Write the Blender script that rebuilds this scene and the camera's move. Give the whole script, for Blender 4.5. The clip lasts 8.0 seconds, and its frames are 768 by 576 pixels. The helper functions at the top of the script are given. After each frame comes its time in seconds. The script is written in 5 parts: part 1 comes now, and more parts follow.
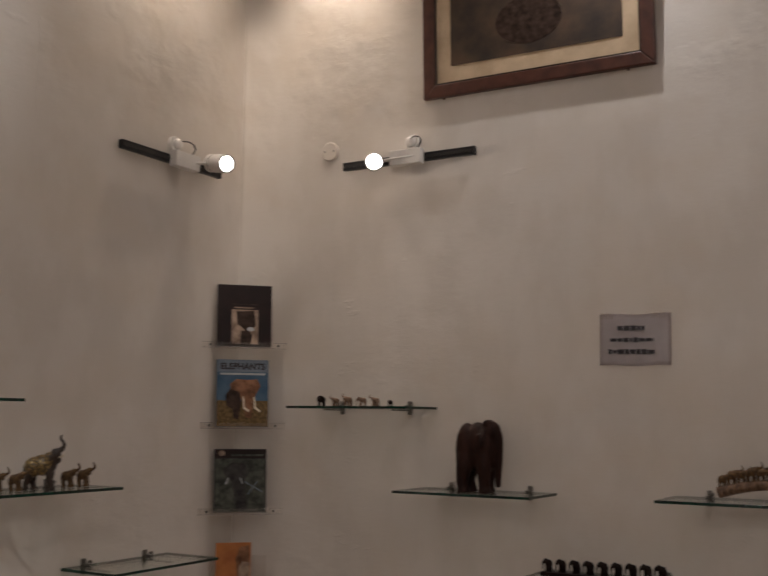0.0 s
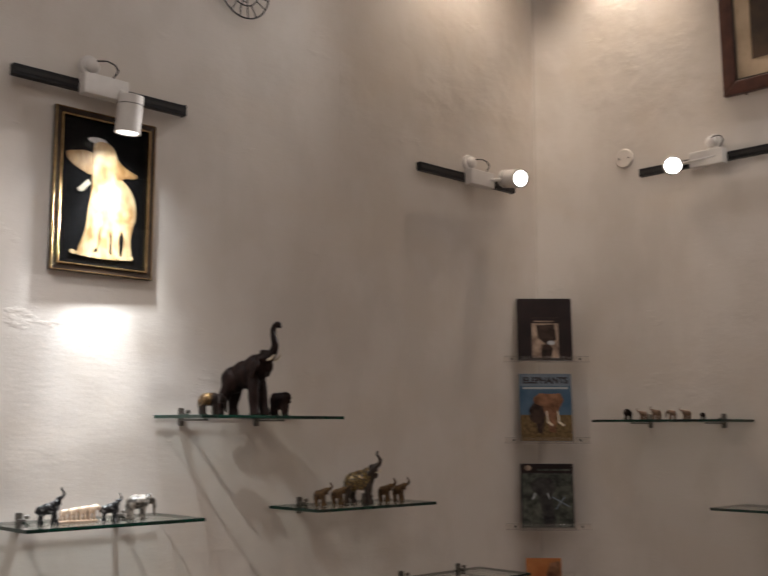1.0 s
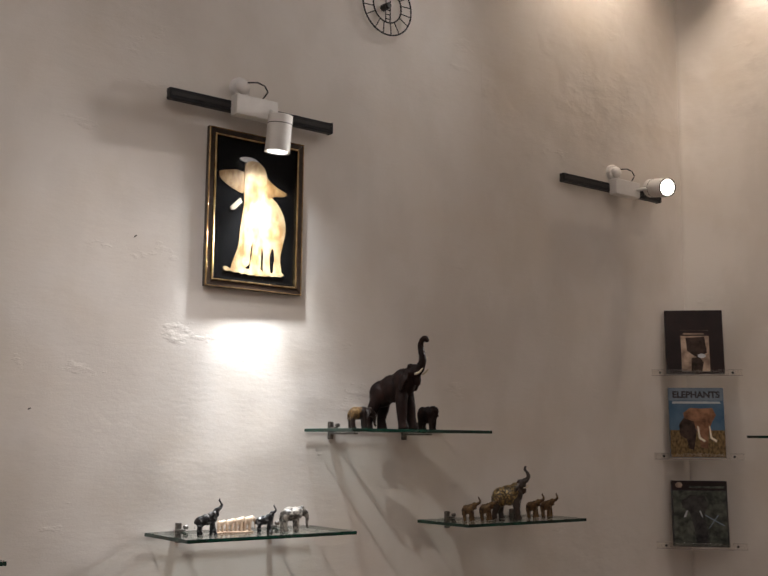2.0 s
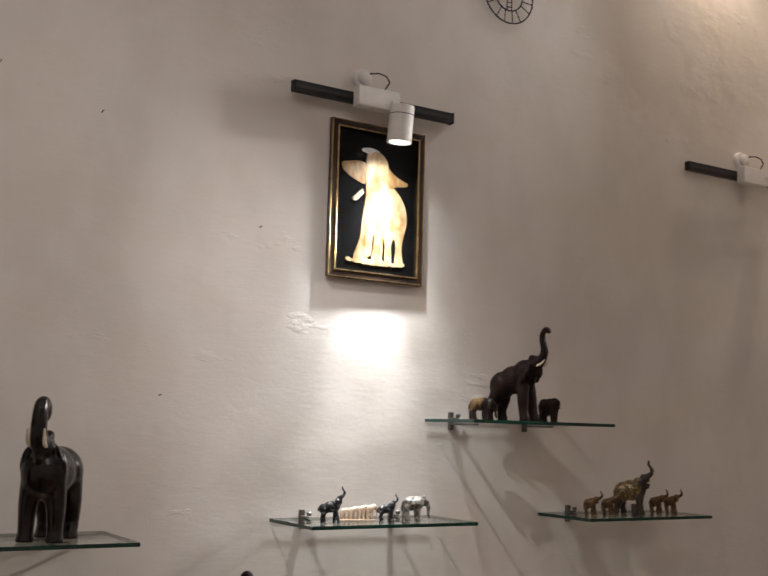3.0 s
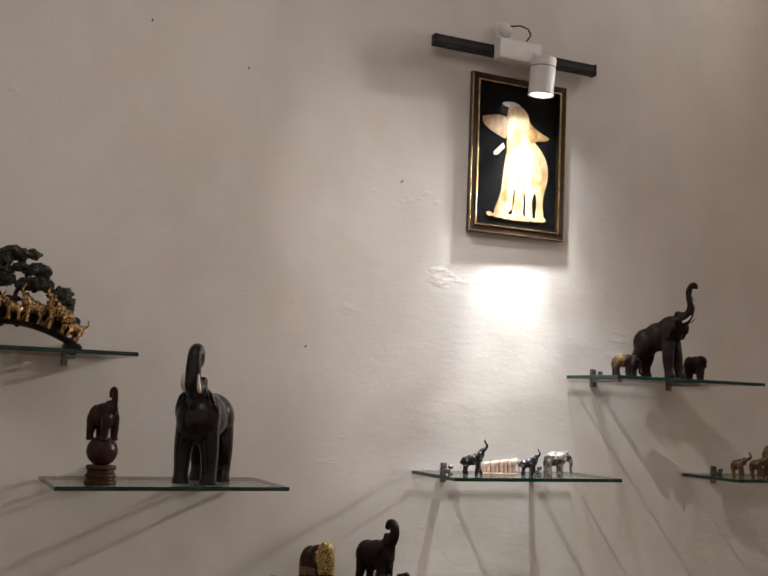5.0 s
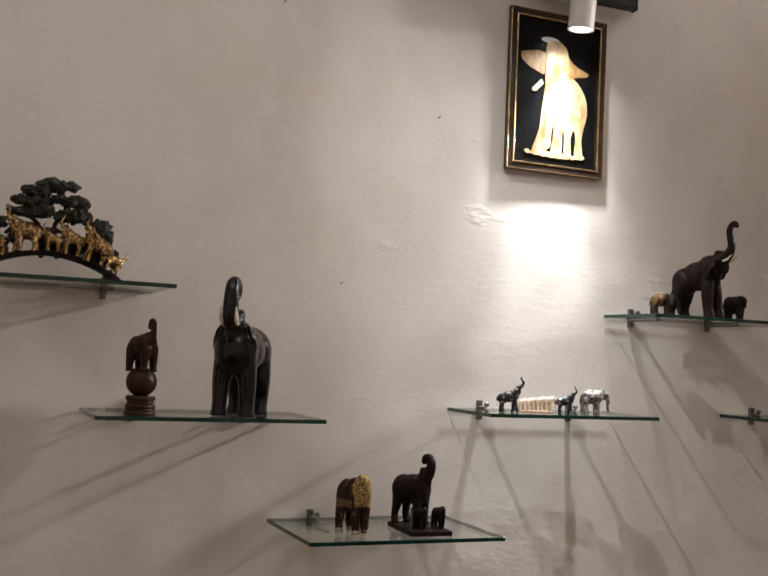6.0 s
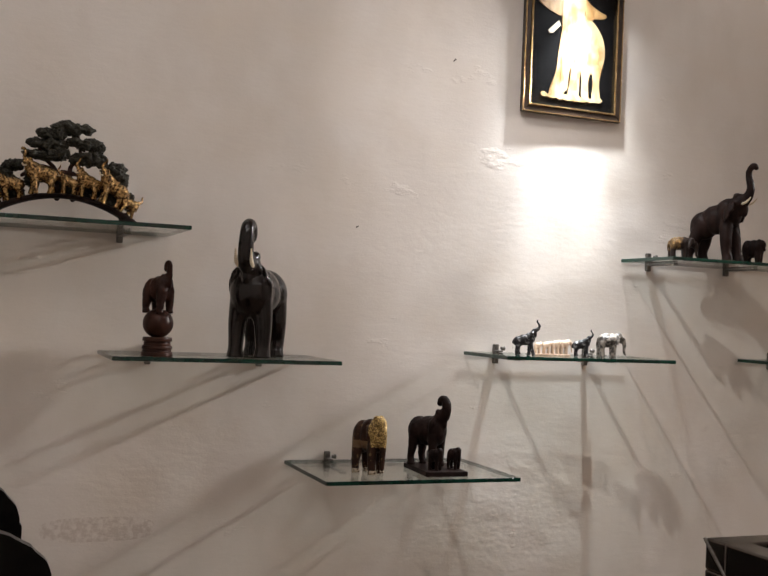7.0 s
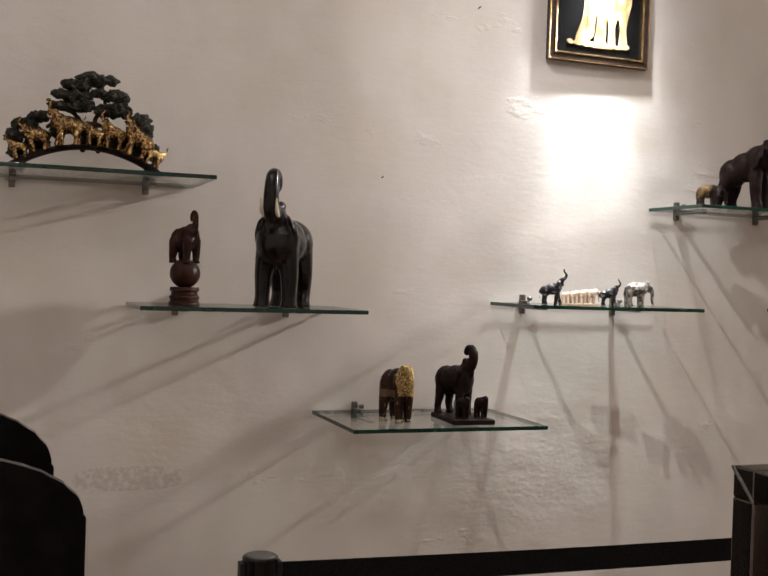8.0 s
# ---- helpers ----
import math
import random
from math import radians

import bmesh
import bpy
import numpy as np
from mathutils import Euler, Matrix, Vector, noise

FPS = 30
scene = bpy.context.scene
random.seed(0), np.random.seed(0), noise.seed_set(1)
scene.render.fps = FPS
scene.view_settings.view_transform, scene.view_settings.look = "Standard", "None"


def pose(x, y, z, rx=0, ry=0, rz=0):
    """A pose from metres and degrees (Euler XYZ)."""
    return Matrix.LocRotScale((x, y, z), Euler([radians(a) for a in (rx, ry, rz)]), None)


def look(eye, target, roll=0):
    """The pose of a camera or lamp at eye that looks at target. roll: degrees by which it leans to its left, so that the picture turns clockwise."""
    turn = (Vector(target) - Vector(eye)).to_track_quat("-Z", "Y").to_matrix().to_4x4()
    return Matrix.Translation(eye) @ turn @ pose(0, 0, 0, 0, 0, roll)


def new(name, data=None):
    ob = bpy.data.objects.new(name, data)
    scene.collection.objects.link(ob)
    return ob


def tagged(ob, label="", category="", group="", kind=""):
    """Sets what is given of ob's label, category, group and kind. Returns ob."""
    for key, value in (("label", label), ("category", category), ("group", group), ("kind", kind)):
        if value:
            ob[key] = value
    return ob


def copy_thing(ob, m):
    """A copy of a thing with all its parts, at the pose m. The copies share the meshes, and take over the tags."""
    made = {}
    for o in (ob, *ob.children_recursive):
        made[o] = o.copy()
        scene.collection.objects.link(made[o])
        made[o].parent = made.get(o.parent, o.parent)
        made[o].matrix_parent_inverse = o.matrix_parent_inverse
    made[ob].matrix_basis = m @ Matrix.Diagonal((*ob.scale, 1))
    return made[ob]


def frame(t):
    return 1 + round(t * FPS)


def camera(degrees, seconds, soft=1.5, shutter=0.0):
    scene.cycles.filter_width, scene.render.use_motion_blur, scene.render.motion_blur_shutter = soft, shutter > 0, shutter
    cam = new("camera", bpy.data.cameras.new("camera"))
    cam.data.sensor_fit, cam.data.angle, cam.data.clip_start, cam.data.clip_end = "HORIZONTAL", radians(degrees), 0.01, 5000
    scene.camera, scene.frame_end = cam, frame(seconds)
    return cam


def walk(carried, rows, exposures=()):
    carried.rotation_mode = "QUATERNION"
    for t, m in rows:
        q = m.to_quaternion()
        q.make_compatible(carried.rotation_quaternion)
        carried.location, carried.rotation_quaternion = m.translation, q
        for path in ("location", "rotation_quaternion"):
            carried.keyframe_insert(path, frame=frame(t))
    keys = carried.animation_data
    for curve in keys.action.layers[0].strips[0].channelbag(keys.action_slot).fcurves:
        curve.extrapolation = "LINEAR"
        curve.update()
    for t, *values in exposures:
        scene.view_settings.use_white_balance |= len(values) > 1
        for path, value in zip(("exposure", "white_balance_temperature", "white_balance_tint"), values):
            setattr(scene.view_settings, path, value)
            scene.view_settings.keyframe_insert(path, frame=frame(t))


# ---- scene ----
cam = camera(40.2, 8.0, shutter=0.3)
PATH = [
    (0, (-0.351, -0.291, 1.668), (1.362, 0.711, 1.916), 0.6),
    (0.5, (-0.367, -0.243, 1.677), (1.209, 0.962, 1.923), 0.3),
    (1, (-0.397, -0.214, 1.682), (0.989, 1.203, 1.948), 0.1),
    (1.5, (-0.427, -0.193, 1.682), (0.823, 1.341, 1.968), 0.1),
    (2, (-0.439, -0.171, 1.684), (0.758, 1.405, 1.974), 0.5),
    (3.5, (-0.488, -0.135, 1.678), (0.46, 1.607, 1.935), 1.8),
    (4, (-0.501, -0.131, 1.675), (0.408, 1.633, 1.923), 1.8),
    (4.5, (-0.515, -0.12, 1.665), (0.36, 1.663, 1.9), 1.9),
    (4.7, (-0.514, -0.114, 1.648), (0.34, 1.681, 1.873), 2.1),
    (5.8, (-0.507, -0.109, 1.552), (0.264, 1.73, 1.712), 2.5),
    (6, (-0.516, -0.091, 1.555), (0.256, 1.749, 1.682), 2.6),
    (6.5, (-0.52, -0.121, 1.525), (0.235, 1.73, 1.606), 2.5),
    (7, (-0.495, -0.1, 1.509), (0.242, 1.758, 1.556), 2.4),
    (7.5, (-0.492, -0.101, 1.488), (0.223, 1.767, 1.503), 2.2),
    (8, (-0.49, -0.098, 1.467), (0.202, 1.778, 1.444), 1.9),
]
walk(cam, [(t, look(eye, target, roll)) for t, eye, target, roll in PATH],
     exposures=((0.0, -0.05), (1.5, -0.05), (3.5, 0.08), (4.5, 0.08), (6.0, 0.24), (8.0, 0.45)))

# ---- light and exposure ----
world = bpy.data.worlds.new("room_world")
world.use_nodes = True
world.node_tree.nodes["Background"].inputs[0].default_value = (0.9, 0.85, 0.8, 1)
world.node_tree.nodes["Background"].inputs[1].default_value = 0.02
scene.world = world

WARM = (1.0, 0.83, 0.68)
NEUTRAL = (1.0, 0.958, 0.945)
COOL = (0.90, 0.95, 1.0)
WALL_Y, WALL_X = 2.965, 3.915
CEILING = 4.8


def spot(name, place, target, power, degrees, blend=1.0, colour=WARM, size=0.03):
    data = bpy.data.lights.new(name, "SPOT")
    data.energy, data.spot_size, data.spot_blend = power, radians(degrees), blend
    data.color, data.shadow_soft_size = colour, size
    ob = new(name, data)
    ob.matrix_world = look(place, target)
    return ob


# ---- materials ----
def mat(name, colour=(0.5, 0.5, 0.5), rough=0.5, metal=0.0, **more):
    m = bpy.data.materials.new(name)
    m.use_nodes = True
    b = m.node_tree.nodes["Principled BSDF"]
    b.inputs["Base Color"].default_value = (*colour, 1)
    b.inputs["Roughness"].default_value = rough
    b.inputs["Metallic"].default_value = metal
    for key, value in more.items():
        b.inputs[key.replace("_", " ")].default_value = value
    return m


def nodes_of(m):
    tree = m.node_tree
    return tree, tree.nodes["Principled BSDF"]


def noise_node(tree, scale, detail=4.0, stretch=(1, 1, 1), rough=0.55, coord="Object"):
    tc = tree.nodes.new("ShaderNodeTexCoord")
    mp = tree.nodes.new("ShaderNodeMapping")
    mp.inputs["Scale"].default_value = stretch
    nz = tree.nodes.new("ShaderNodeTexNoise")
    nz.inputs["Scale"].default_value = scale
    nz.inputs["Detail"].default_value = detail
    nz.inputs["Roughness"].default_value = rough
    tree.links.new(tc.outputs[coord], mp.inputs[0])
    tree.links.new(mp.outputs[0], nz.inputs["Vector"])
    return nz.outputs["Fac"]


def ramp(tree, fac, stops):
    r = tree.nodes.new("ShaderNodeValToRGB")
    els = r.color_ramp.elements
    while len(els) < len(stops):
        els.new(0.5)
    for e, (p, c) in zip(els, stops):
        e.position, e.color = p, (*c, 1)
    tree.links.new(fac, r.inputs[0])
    return r.outputs["Color"]


def mix_colour(tree, fac, a, b, kind="MIX"):
    n = tree.nodes.new("ShaderNodeMix")
    n.data_type, n.blend_type = "RGBA", kind
    for value, slot in ((fac, n.inputs[0]), (a, n.inputs[6]), (b, n.inputs[7])):
        if isinstance(value, (tuple, float, int)):
            slot.default_value = (*value, 1) if isinstance(value, tuple) else value
        else:
            tree.links.new(value, slot)
    return n.outputs[2]


def calc(tree, op, a, b=0.0, c=0.0):
    n = tree.nodes.new("ShaderNodeMath")
    n.operation = op
    for value, slot in zip((a, b, c), n.inputs):
        if isinstance(value, (float, int)):
            slot.default_value = value
        else:
            tree.links.new(value, slot)
    return n.outputs[0]


def bump(tree, bsdf, height, strength, distance, below=None):
    n = tree.nodes.new("ShaderNodeBump")
    n.inputs["Strength"].default_value = strength
    n.inputs["Distance"].default_value = distance
    tree.links.new(height, n.inputs["Height"])
    if below is not None:
        tree.links.new(below, n.inputs["Normal"])
    tree.links.new(n.outputs[0], bsdf.inputs["Normal"])
    return n.outputs[0]


def varied(name, dark, light, scale, rough=0.5, metal=0.0, stretch=(1, 1, 1), bump_mm=0.0, low=0.35, high=0.65, rough_low=None):
    """A material whose colour wanders between two tones, with fine relief."""
    m = mat(name, dark, rough, metal)
    tree, b = nodes_of(m)
    fac = noise_node(tree, scale, 6, stretch)
    tree.links.new(ramp(tree, fac, [(low, dark), (high, light)]), b.inputs["Base Color"])
    if bump_mm:
        bump(tree, b, noise_node(tree, scale * 2.3, 6, stretch), 0.6, bump_mm / 1000)
    if rough_low is not None:
        r = tree.nodes.new("ShaderNodeMapRange")
        r.inputs["To Min"].default_value, r.inputs["To Max"].default_value = rough_low, rough
        tree.links.new(noise_node(tree, scale * 0.7, 4), r.inputs["Value"])
        tree.links.new(r.outputs[0], b.inputs["Roughness"])
    return m


def plaster(name):
    m = mat(name, (0.7, 0.66, 0.61), 0.62)
    tree, b = nodes_of(m)
    big = noise_node(tree, 0.9, 3)
    mid = noise_node(tree, 5.0, 5, (1, 1, 0.6))
    colour = mix_colour(tree, big, (0.640, 0.590, 0.540), (0.690, 0.640, 0.595))
    blot = ramp(tree, mid, [(0.40, (0.90, 0.89, 0.875)), (0.56, (1, 1, 1))])
    colour = mix_colour(tree, 0.55, colour, blot, "MULTIPLY")
    tint = ramp(tree, noise_node(tree, 2.2, 4, (1, 1, 1.3)), [(0.46, (0, 0, 0)), (0.70, (1, 1, 1))])
    colour = mix_colour(tree, calc(tree, "MULTIPLY", tint, 0.35), colour, (0.62, 0.53, 0.43))
    # an old rubbed patch low on the wall
    pos = tree.nodes.new("ShaderNodeTexCoord")
    sep = tree.nodes.new("ShaderNodeSeparateXYZ")
    tree.links.new(pos.outputs["Object"], sep.inputs[0])
    dx = calc(tree, "DIVIDE", calc(tree, "SUBTRACT", sep.outputs[0], -0.12), 0.16)
    dz = calc(tree, "DIVIDE", calc(tree, "SUBTRACT", sep.outputs[2], 0.862), 0.035)
    rad = calc(tree, "ADD", calc(tree, "POWER", calc(tree, "ABSOLUTE", dx), 3.0), calc(tree, "POWER", calc(tree, "ABSOLUTE", dz), 3.0))
    patch = calc(tree, "MULTIPLY", calc(tree, "LESS_THAN", rad, 1.0), ramp(tree, noise_node(tree, 70, 6), [(0.42, (0, 0, 0)), (0.6, (1, 1, 1))]))
    colour = mix_colour(tree, calc(tree, "MULTIPLY", patch, 0.32), colour, (0.30, 0.21, 0.16))
    tree.links.new(colour, b.inputs["Base Color"])
    # trowelled relief: broad swells, lumps in patches, fine combed grain
    n1 = bump(tree, b, noise_node(tree, 1.6, 2), 1.0, 0.020)
    lumps = noise_node(tree, 9, 4, (1, 1, 1.5))
    where = ramp(tree, noise_node(tree, 1.3, 2), [(0.53, (0, 0, 0)), (0.72, (1, 1, 1))])
    high = tree.nodes.new("ShaderNodeMapRange")
    high.inputs["From Min"].default_value, high.inputs["From Max"].default_value = 2.80, 3.20
    tree.links.new(sep.outputs[2], high.inputs["Value"])
    rough_band = calc(tree, "MULTIPLY", high.outputs[0], ramp(tree, noise_node(tree, 2.6, 3), [(0.45, (0, 0, 0)), (0.60, (1, 1, 1))]))
    # a rough daub low on the wall
    ax = calc(tree, "POWER", calc(tree, "DIVIDE", calc(tree, "SUBTRACT", sep.outputs[0], 1.20), 0.42), 2.0)
    az = calc(tree, "POWER", calc(tree, "DIVIDE", calc(tree, "SUBTRACT", sep.outputs[2], 0.88), 0.26), 2.0)
    daub = calc(tree, "MULTIPLY", calc(tree, "MAXIMUM", calc(tree, "SUBTRACT", 1.0, calc(tree, "ADD", ax, az)), 0.0), 0.30)
    rough_band = calc(tree, "MULTIPLY", rough_band, calc(tree, "MULTIPLY", calc(tree, "GREATER_THAN", sep.outputs[0], 2.45), 0.42))
    where = calc(tree, "MAXIMUM", calc(tree, "MULTIPLY", where, 0.3), calc(tree, "MAXIMUM", rough_band, daub))
    n2 = bump(tree, b, calc(tree, "MULTIPLY", lumps, where), 0.8, 0.017, n1)
    chips = ramp(tree, noise_node(tree, 4.5, 6, (0.8, 0.8, 1.7), 0.6), [(0.66, (0, 0, 0)), (0.82, (1, 1, 1))])
    n2 = bump(tree, b, chips, 0.4, 0.006, n2)
    n3 = bump(tree, b, noise_node(tree, 34, 5, (0.5, 0.5, 1.5), 0.62), 0.20, 0.0036, n2)
    bump(tree, b, noise_node(tree, 150, 3), 0.22, 0.0010, n3)
    return m


def glass_sheet(name, tint, gloss=1.0):
    """Clear flat glass: light passes, the surface mirrors by Fresnel."""
    m = bpy.data.materials.new(name)
    m.use_nodes = True
    tree = m.node_tree
    tree.nodes.clear()
    out = tree.nodes.new("ShaderNodeOutputMaterial")
    clear = tree.nodes.new("ShaderNodeBsdfTransparent")
    clear.inputs[0].default_value = (*tint, 1)
    gl = tree.nodes.new("ShaderNodeBsdfGlossy")
    gl.inputs["Roughness"].default_value = 0.03
    gl.inputs["Color"].default_value = (gloss, gloss, gloss, 1)
    lw = tree.nodes.new("ShaderNodeLayerWeight")
    lw.inputs["Blend"].default_value = 0.5
    fac = calc(tree, "MULTIPLY_ADD", calc(tree, "POWER", lw.outputs["Facing"], 5.0), 0.70, 0.035)
    mx = tree.nodes.new("ShaderNodeMixShader")
    tree.links.new(fac, mx.inputs[0])
    tree.links.new(clear.outputs[0], mx.inputs[1])
    tree.links.new(gl.outputs[0], mx.inputs[2])
    tree.links.new(mx.outputs[0], out.inputs[0])
    return m


def lit(name, colour, strength):
    m = bpy.data.materials.new(name)
    m.use_nodes = True
    b = m.node_tree.nodes["Principled BSDF"]
    b.inputs["Base Color"].default_value = (*colour, 1)
    b.inputs["Emission Color"].default_value = (*colour, 1)
    b.inputs["Emission Strength"].default_value = strength
    return m


def gilded(name, dark, gold, centre, reach, scale):
    """Dark carved body with a painted gold blanket round a place of the body."""
    m = mat(name, dark, 0.34)
    tree, b = nodes_of(m)
    pos = tree.nodes.new("ShaderNodeTexCoord")
    dist = tree.nodes.new("ShaderNodeVectorMath")
    dist.operation = "DISTANCE"
    dist.inputs[1].default_value = centre
    tree.links.new(pos.outputs["Object"], dist.inputs[0])
    near = calc(tree, "LESS_THAN", dist.outputs["Value"], reach)
    vor = tree.nodes.new("ShaderNodeTexVoronoi")
    vor.inputs["Scale"].default_value = scale
    tree.links.new(pos.outputs["Object"], vor.inputs["Vector"])
    dots = ramp(tree, vor.outputs["Distance"], [(0.25, (1, 1, 1)), (0.55, (0.15, 0.15, 0.15))])
    fac = calc(tree, "MULTIPLY", near, dots)
    tree.links.new(mix_colour(tree, fac, dark, gold), b.inputs["Base Color"])
    tree.links.new(calc(tree, "MULTIPLY", fac, 0.7), b.inputs["Metallic"])
    bump(tree, b, vor.outputs["Distance"], 0.5, 0.002)
    return m


def caparison(name):
    """Dark wood with a pebbled gold head cloth, a tan girth band and pale toes."""
    m = mat(name, (0.022, 0.012, 0.009), 0.36)
    tree, b = nodes_of(m)
    pos = tree.nodes.new("ShaderNodeTexCoord")
    sep = tree.nodes.new("ShaderNodeSeparateXYZ")
    tree.links.new(pos.outputs["Object"], sep.inputs[0])
    wood = ramp(tree, noise_node(tree, 60, 5, (1, 1, 0.3)), [(0.35, (0.016, 0.008, 0.006)), (0.65, (0.045, 0.022, 0.014))])
    tan = calc(tree, "MULTIPLY", calc(tree, "LESS_THAN", calc(tree, "ABSOLUTE", calc(tree, "SUBTRACT", sep.outputs[2], 0.083)), 0.011), calc(tree, "LESS_THAN", sep.outputs[0], 0.016))
    colour = mix_colour(tree, calc(tree, "MULTIPLY", tan, 0.8), wood, (0.17, 0.105, 0.06))
    spots = ramp(tree, noise_node(tree, 75, 2), [(0.62, (0, 0, 0)), (0.66, (1, 1, 1))])
    colour = mix_colour(tree, calc(tree, "MULTIPLY", spots, 0.6), colour, (0.22, 0.14, 0.07))
    toe = calc(tree, "MULTIPLY", calc(tree, "LESS_THAN", sep.outputs[2], 0.013), ramp(tree, noise_node(tree, 160, 2), [(0.45, (0, 0, 0)), (0.5, (1, 1, 1))]))
    colour = mix_colour(tree, toe, colour, (0.45, 0.38, 0.28))
    edge = calc(tree, "MULTIPLY_ADD", calc(tree, "SUBTRACT", 0.150, sep.outputs[2]), 0.22, 0.014)
    cloth = calc(tree, "MULTIPLY", calc(tree, "GREATER_THAN", sep.outputs[0], edge), calc(tree, "GREATER_THAN", sep.outputs[2], 0.078))
    vor = tree.nodes.new("ShaderNodeTexVoronoi")
    vor.inputs["Scale"].default_value = 300
    tree.links.new(pos.outputs["Object"], vor.inputs["Vector"])
    dots = ramp(tree, vor.outputs["Distance"], [(0.30, (1, 1, 1)), (0.62, (0.12, 0.12, 0.12))])
    fac = calc(tree, "MULTIPLY", cloth, dots)
    tree.links.new(mix_colour(tree, fac, colour, (0.66, 0.46, 0.17)), b.inputs["Base Color"])
    tree.links.new(calc(tree, "MULTIPLY", fac, 0.6), b.inputs["Metallic"])
    bump(tree, b, calc(tree, "MULTIPLY", vor.outputs["Distance"], cloth), 0.6, 0.002)
    return m


M_WALL = plaster("lime_plaster")
M_CEIL = varied("ceiling_paint", (0.62, 0.58, 0.53), (0.68, 0.64, 0.6), 2.0, 0.8)
M_FLOOR = varied("floor_tile", (0.16, 0.10, 0.07), (0.24, 0.16, 0.11), 3.0, 0.35, rough_low=0.2)
M_GLASS = glass_sheet("shelf_glass", (0.955, 0.980, 0.968))
M_GLASSEDGE = varied("glass_edge", (0.0015, 0.014, 0.009), (0.003, 0.034, 0.022), 9, 0.12)
M_ACRYLIC = glass_sheet("clear_acrylic", (0.96, 0.95, 0.94))
M_ACRYLICEDGE = mat("acrylic_edge", (0.55, 0.5, 0.46), 0.15, Alpha=0.45)
M_PICGLASS = glass_sheet("picture_glass", (0.98, 0.98, 0.98), 0.15)
M_STEEL = varied("brushed_steel", (0.12, 0.11, 0.10), (0.22, 0.20, 0.18), 60, 0.38, 0.9, (1, 1, 6))
M_TRACK = varied("black_track", (0.006, 0.006, 0.008), (0.014, 0.014, 0.016), 30, 0.42)
M_WHITE = varied("white_enamel", (0.66, 0.63, 0.60), (0.72, 0.69, 0.66), 25, 0.38, bump_mm=0.1)
M_LENS = lit("lamp_lens", (1.0, 0.98, 0.95), 14.0)
M_LENS_DIM = lit("lamp_lens_shallow", (1.0, 0.97, 0.92), 2.6)
M_WIRE = mat("black_wire", (0.012, 0.010, 0.010), 0.5)
M_EBONY = varied("polished_ebony", (0.004, 0.0028, 0.0026), (0.010, 0.006, 0.005), 22, 0.20, 0.0, (1, 1, 0.3), 0.05, rough_low=0.13)
M_DARKWOOD = varied("dark_rosewood", (0.006, 0.0032, 0.0028), (0.018, 0.0088, 0.0068), 45, 0.5, 0.0, (1, 1, 0.25), 0.4)
M_REDWOOD = varied("red_brown_wood", (0.020, 0.008, 0.006), (0.048, 0.019, 0.012), 35, 0.38, 0.0, (1, 1, 0.25), 0.4)
M_BROWNWOOD = varied("brown_carved_wood", (0.012, 0.0050, 0.004), (0.034, 0.013, 0.009), 30, 0.5, 0.0, (1, 1, 0.2), 0.6)
M_TAN = varied("tan_carved_wood", (0.07, 0.035, 0.020), (0.22, 0.125, 0.070), 90, 0.45, bump_mm=0.4)
M_IVORY = varied("ivory_white", (0.62, 0.53, 0.38), (0.78, 0.70, 0.55), 40, 0.35)
M_TANIVORY = varied("tan_ivory", (0.50, 0.36, 0.25), (0.66, 0.51, 0.37), 40, 0.4)
M_GOLD = varied("antique_gold", (0.035, 0.016, 0.006), (0.50, 0.31, 0.125), 170, 0.26, 0.85, bump_mm=2.2, low=0.40, high=0.60)
M_BRONZE = varied("carved_bronze", (0.028, 0.013, 0.007), (0.17, 0.095, 0.038), 110, 0.45, 0.5, bump_mm=0.8)
M_FOLIAGE = varied("dark_resin_leaves", (0.006, 0.006, 0.004), (0.040, 0.036, 0.024), 190, 0.55, bump_mm=1.2)
M_BLACKSILVER = varied("black_silver_inlay", (0.008, 0.008, 0.010), (0.30, 0.30, 0.30), 85, 0.35, 0.2, bump_mm=0.4, low=0.54, high=0.68)
M_FILIGREE = varied("white_grey_inlay", (0.035, 0.029, 0.024), (0.25, 0.22, 0.185), 75, 0.45, 0.0, bump_mm=0.6, low=0.44, high=0.56)
M_GILT_A = caparison("gilded_dark_wood")
M_GILT_B = gilded("gilded_saddle", (0.018, 0.012, 0.010), (0.26, 0.155, 0.06), (-0.02, 0, 0.06), 0.034, 230)
M_GILT_C = gilded("gilded_bronze_blanket", (0.024, 0.013, 0.008), (0.34, 0.23, 0.09), (-0.015, 0, 0.105), 0.062, 120)
M_FRAMEBROWN = varied("brown_frame_moulding", (0.012, 0.007, 0.005), (0.032, 0.017, 0.010), 40, 0.3, 0.1, bump_mm=0.3)
M_FRAMEGOLD = varied("gold_frame_beading", (0.30, 0.19, 0.085), (0.66, 0.48, 0.26), 55, 0.16, 0.95, bump_mm=0.5)
M_MAHOGANY = varied("mahogany_frame", (0.050, 0.015, 0.009), (0.095, 0.032, 0.020), 14, 0.42, 0.0, (1, 0.15, 1), 0.4)
M_MOUNT = varied("cream_picture_mount", (0.46, 0.34, 0.22), (0.60, 0.46, 0.31), 9, 0.75, bump_mm=0.3)
M_CANVAS = varied("dark_brown_canvas", (0.020, 0.013, 0.009), (0.085, 0.048, 0.026), 5, 0.6, bump_mm=0.4)
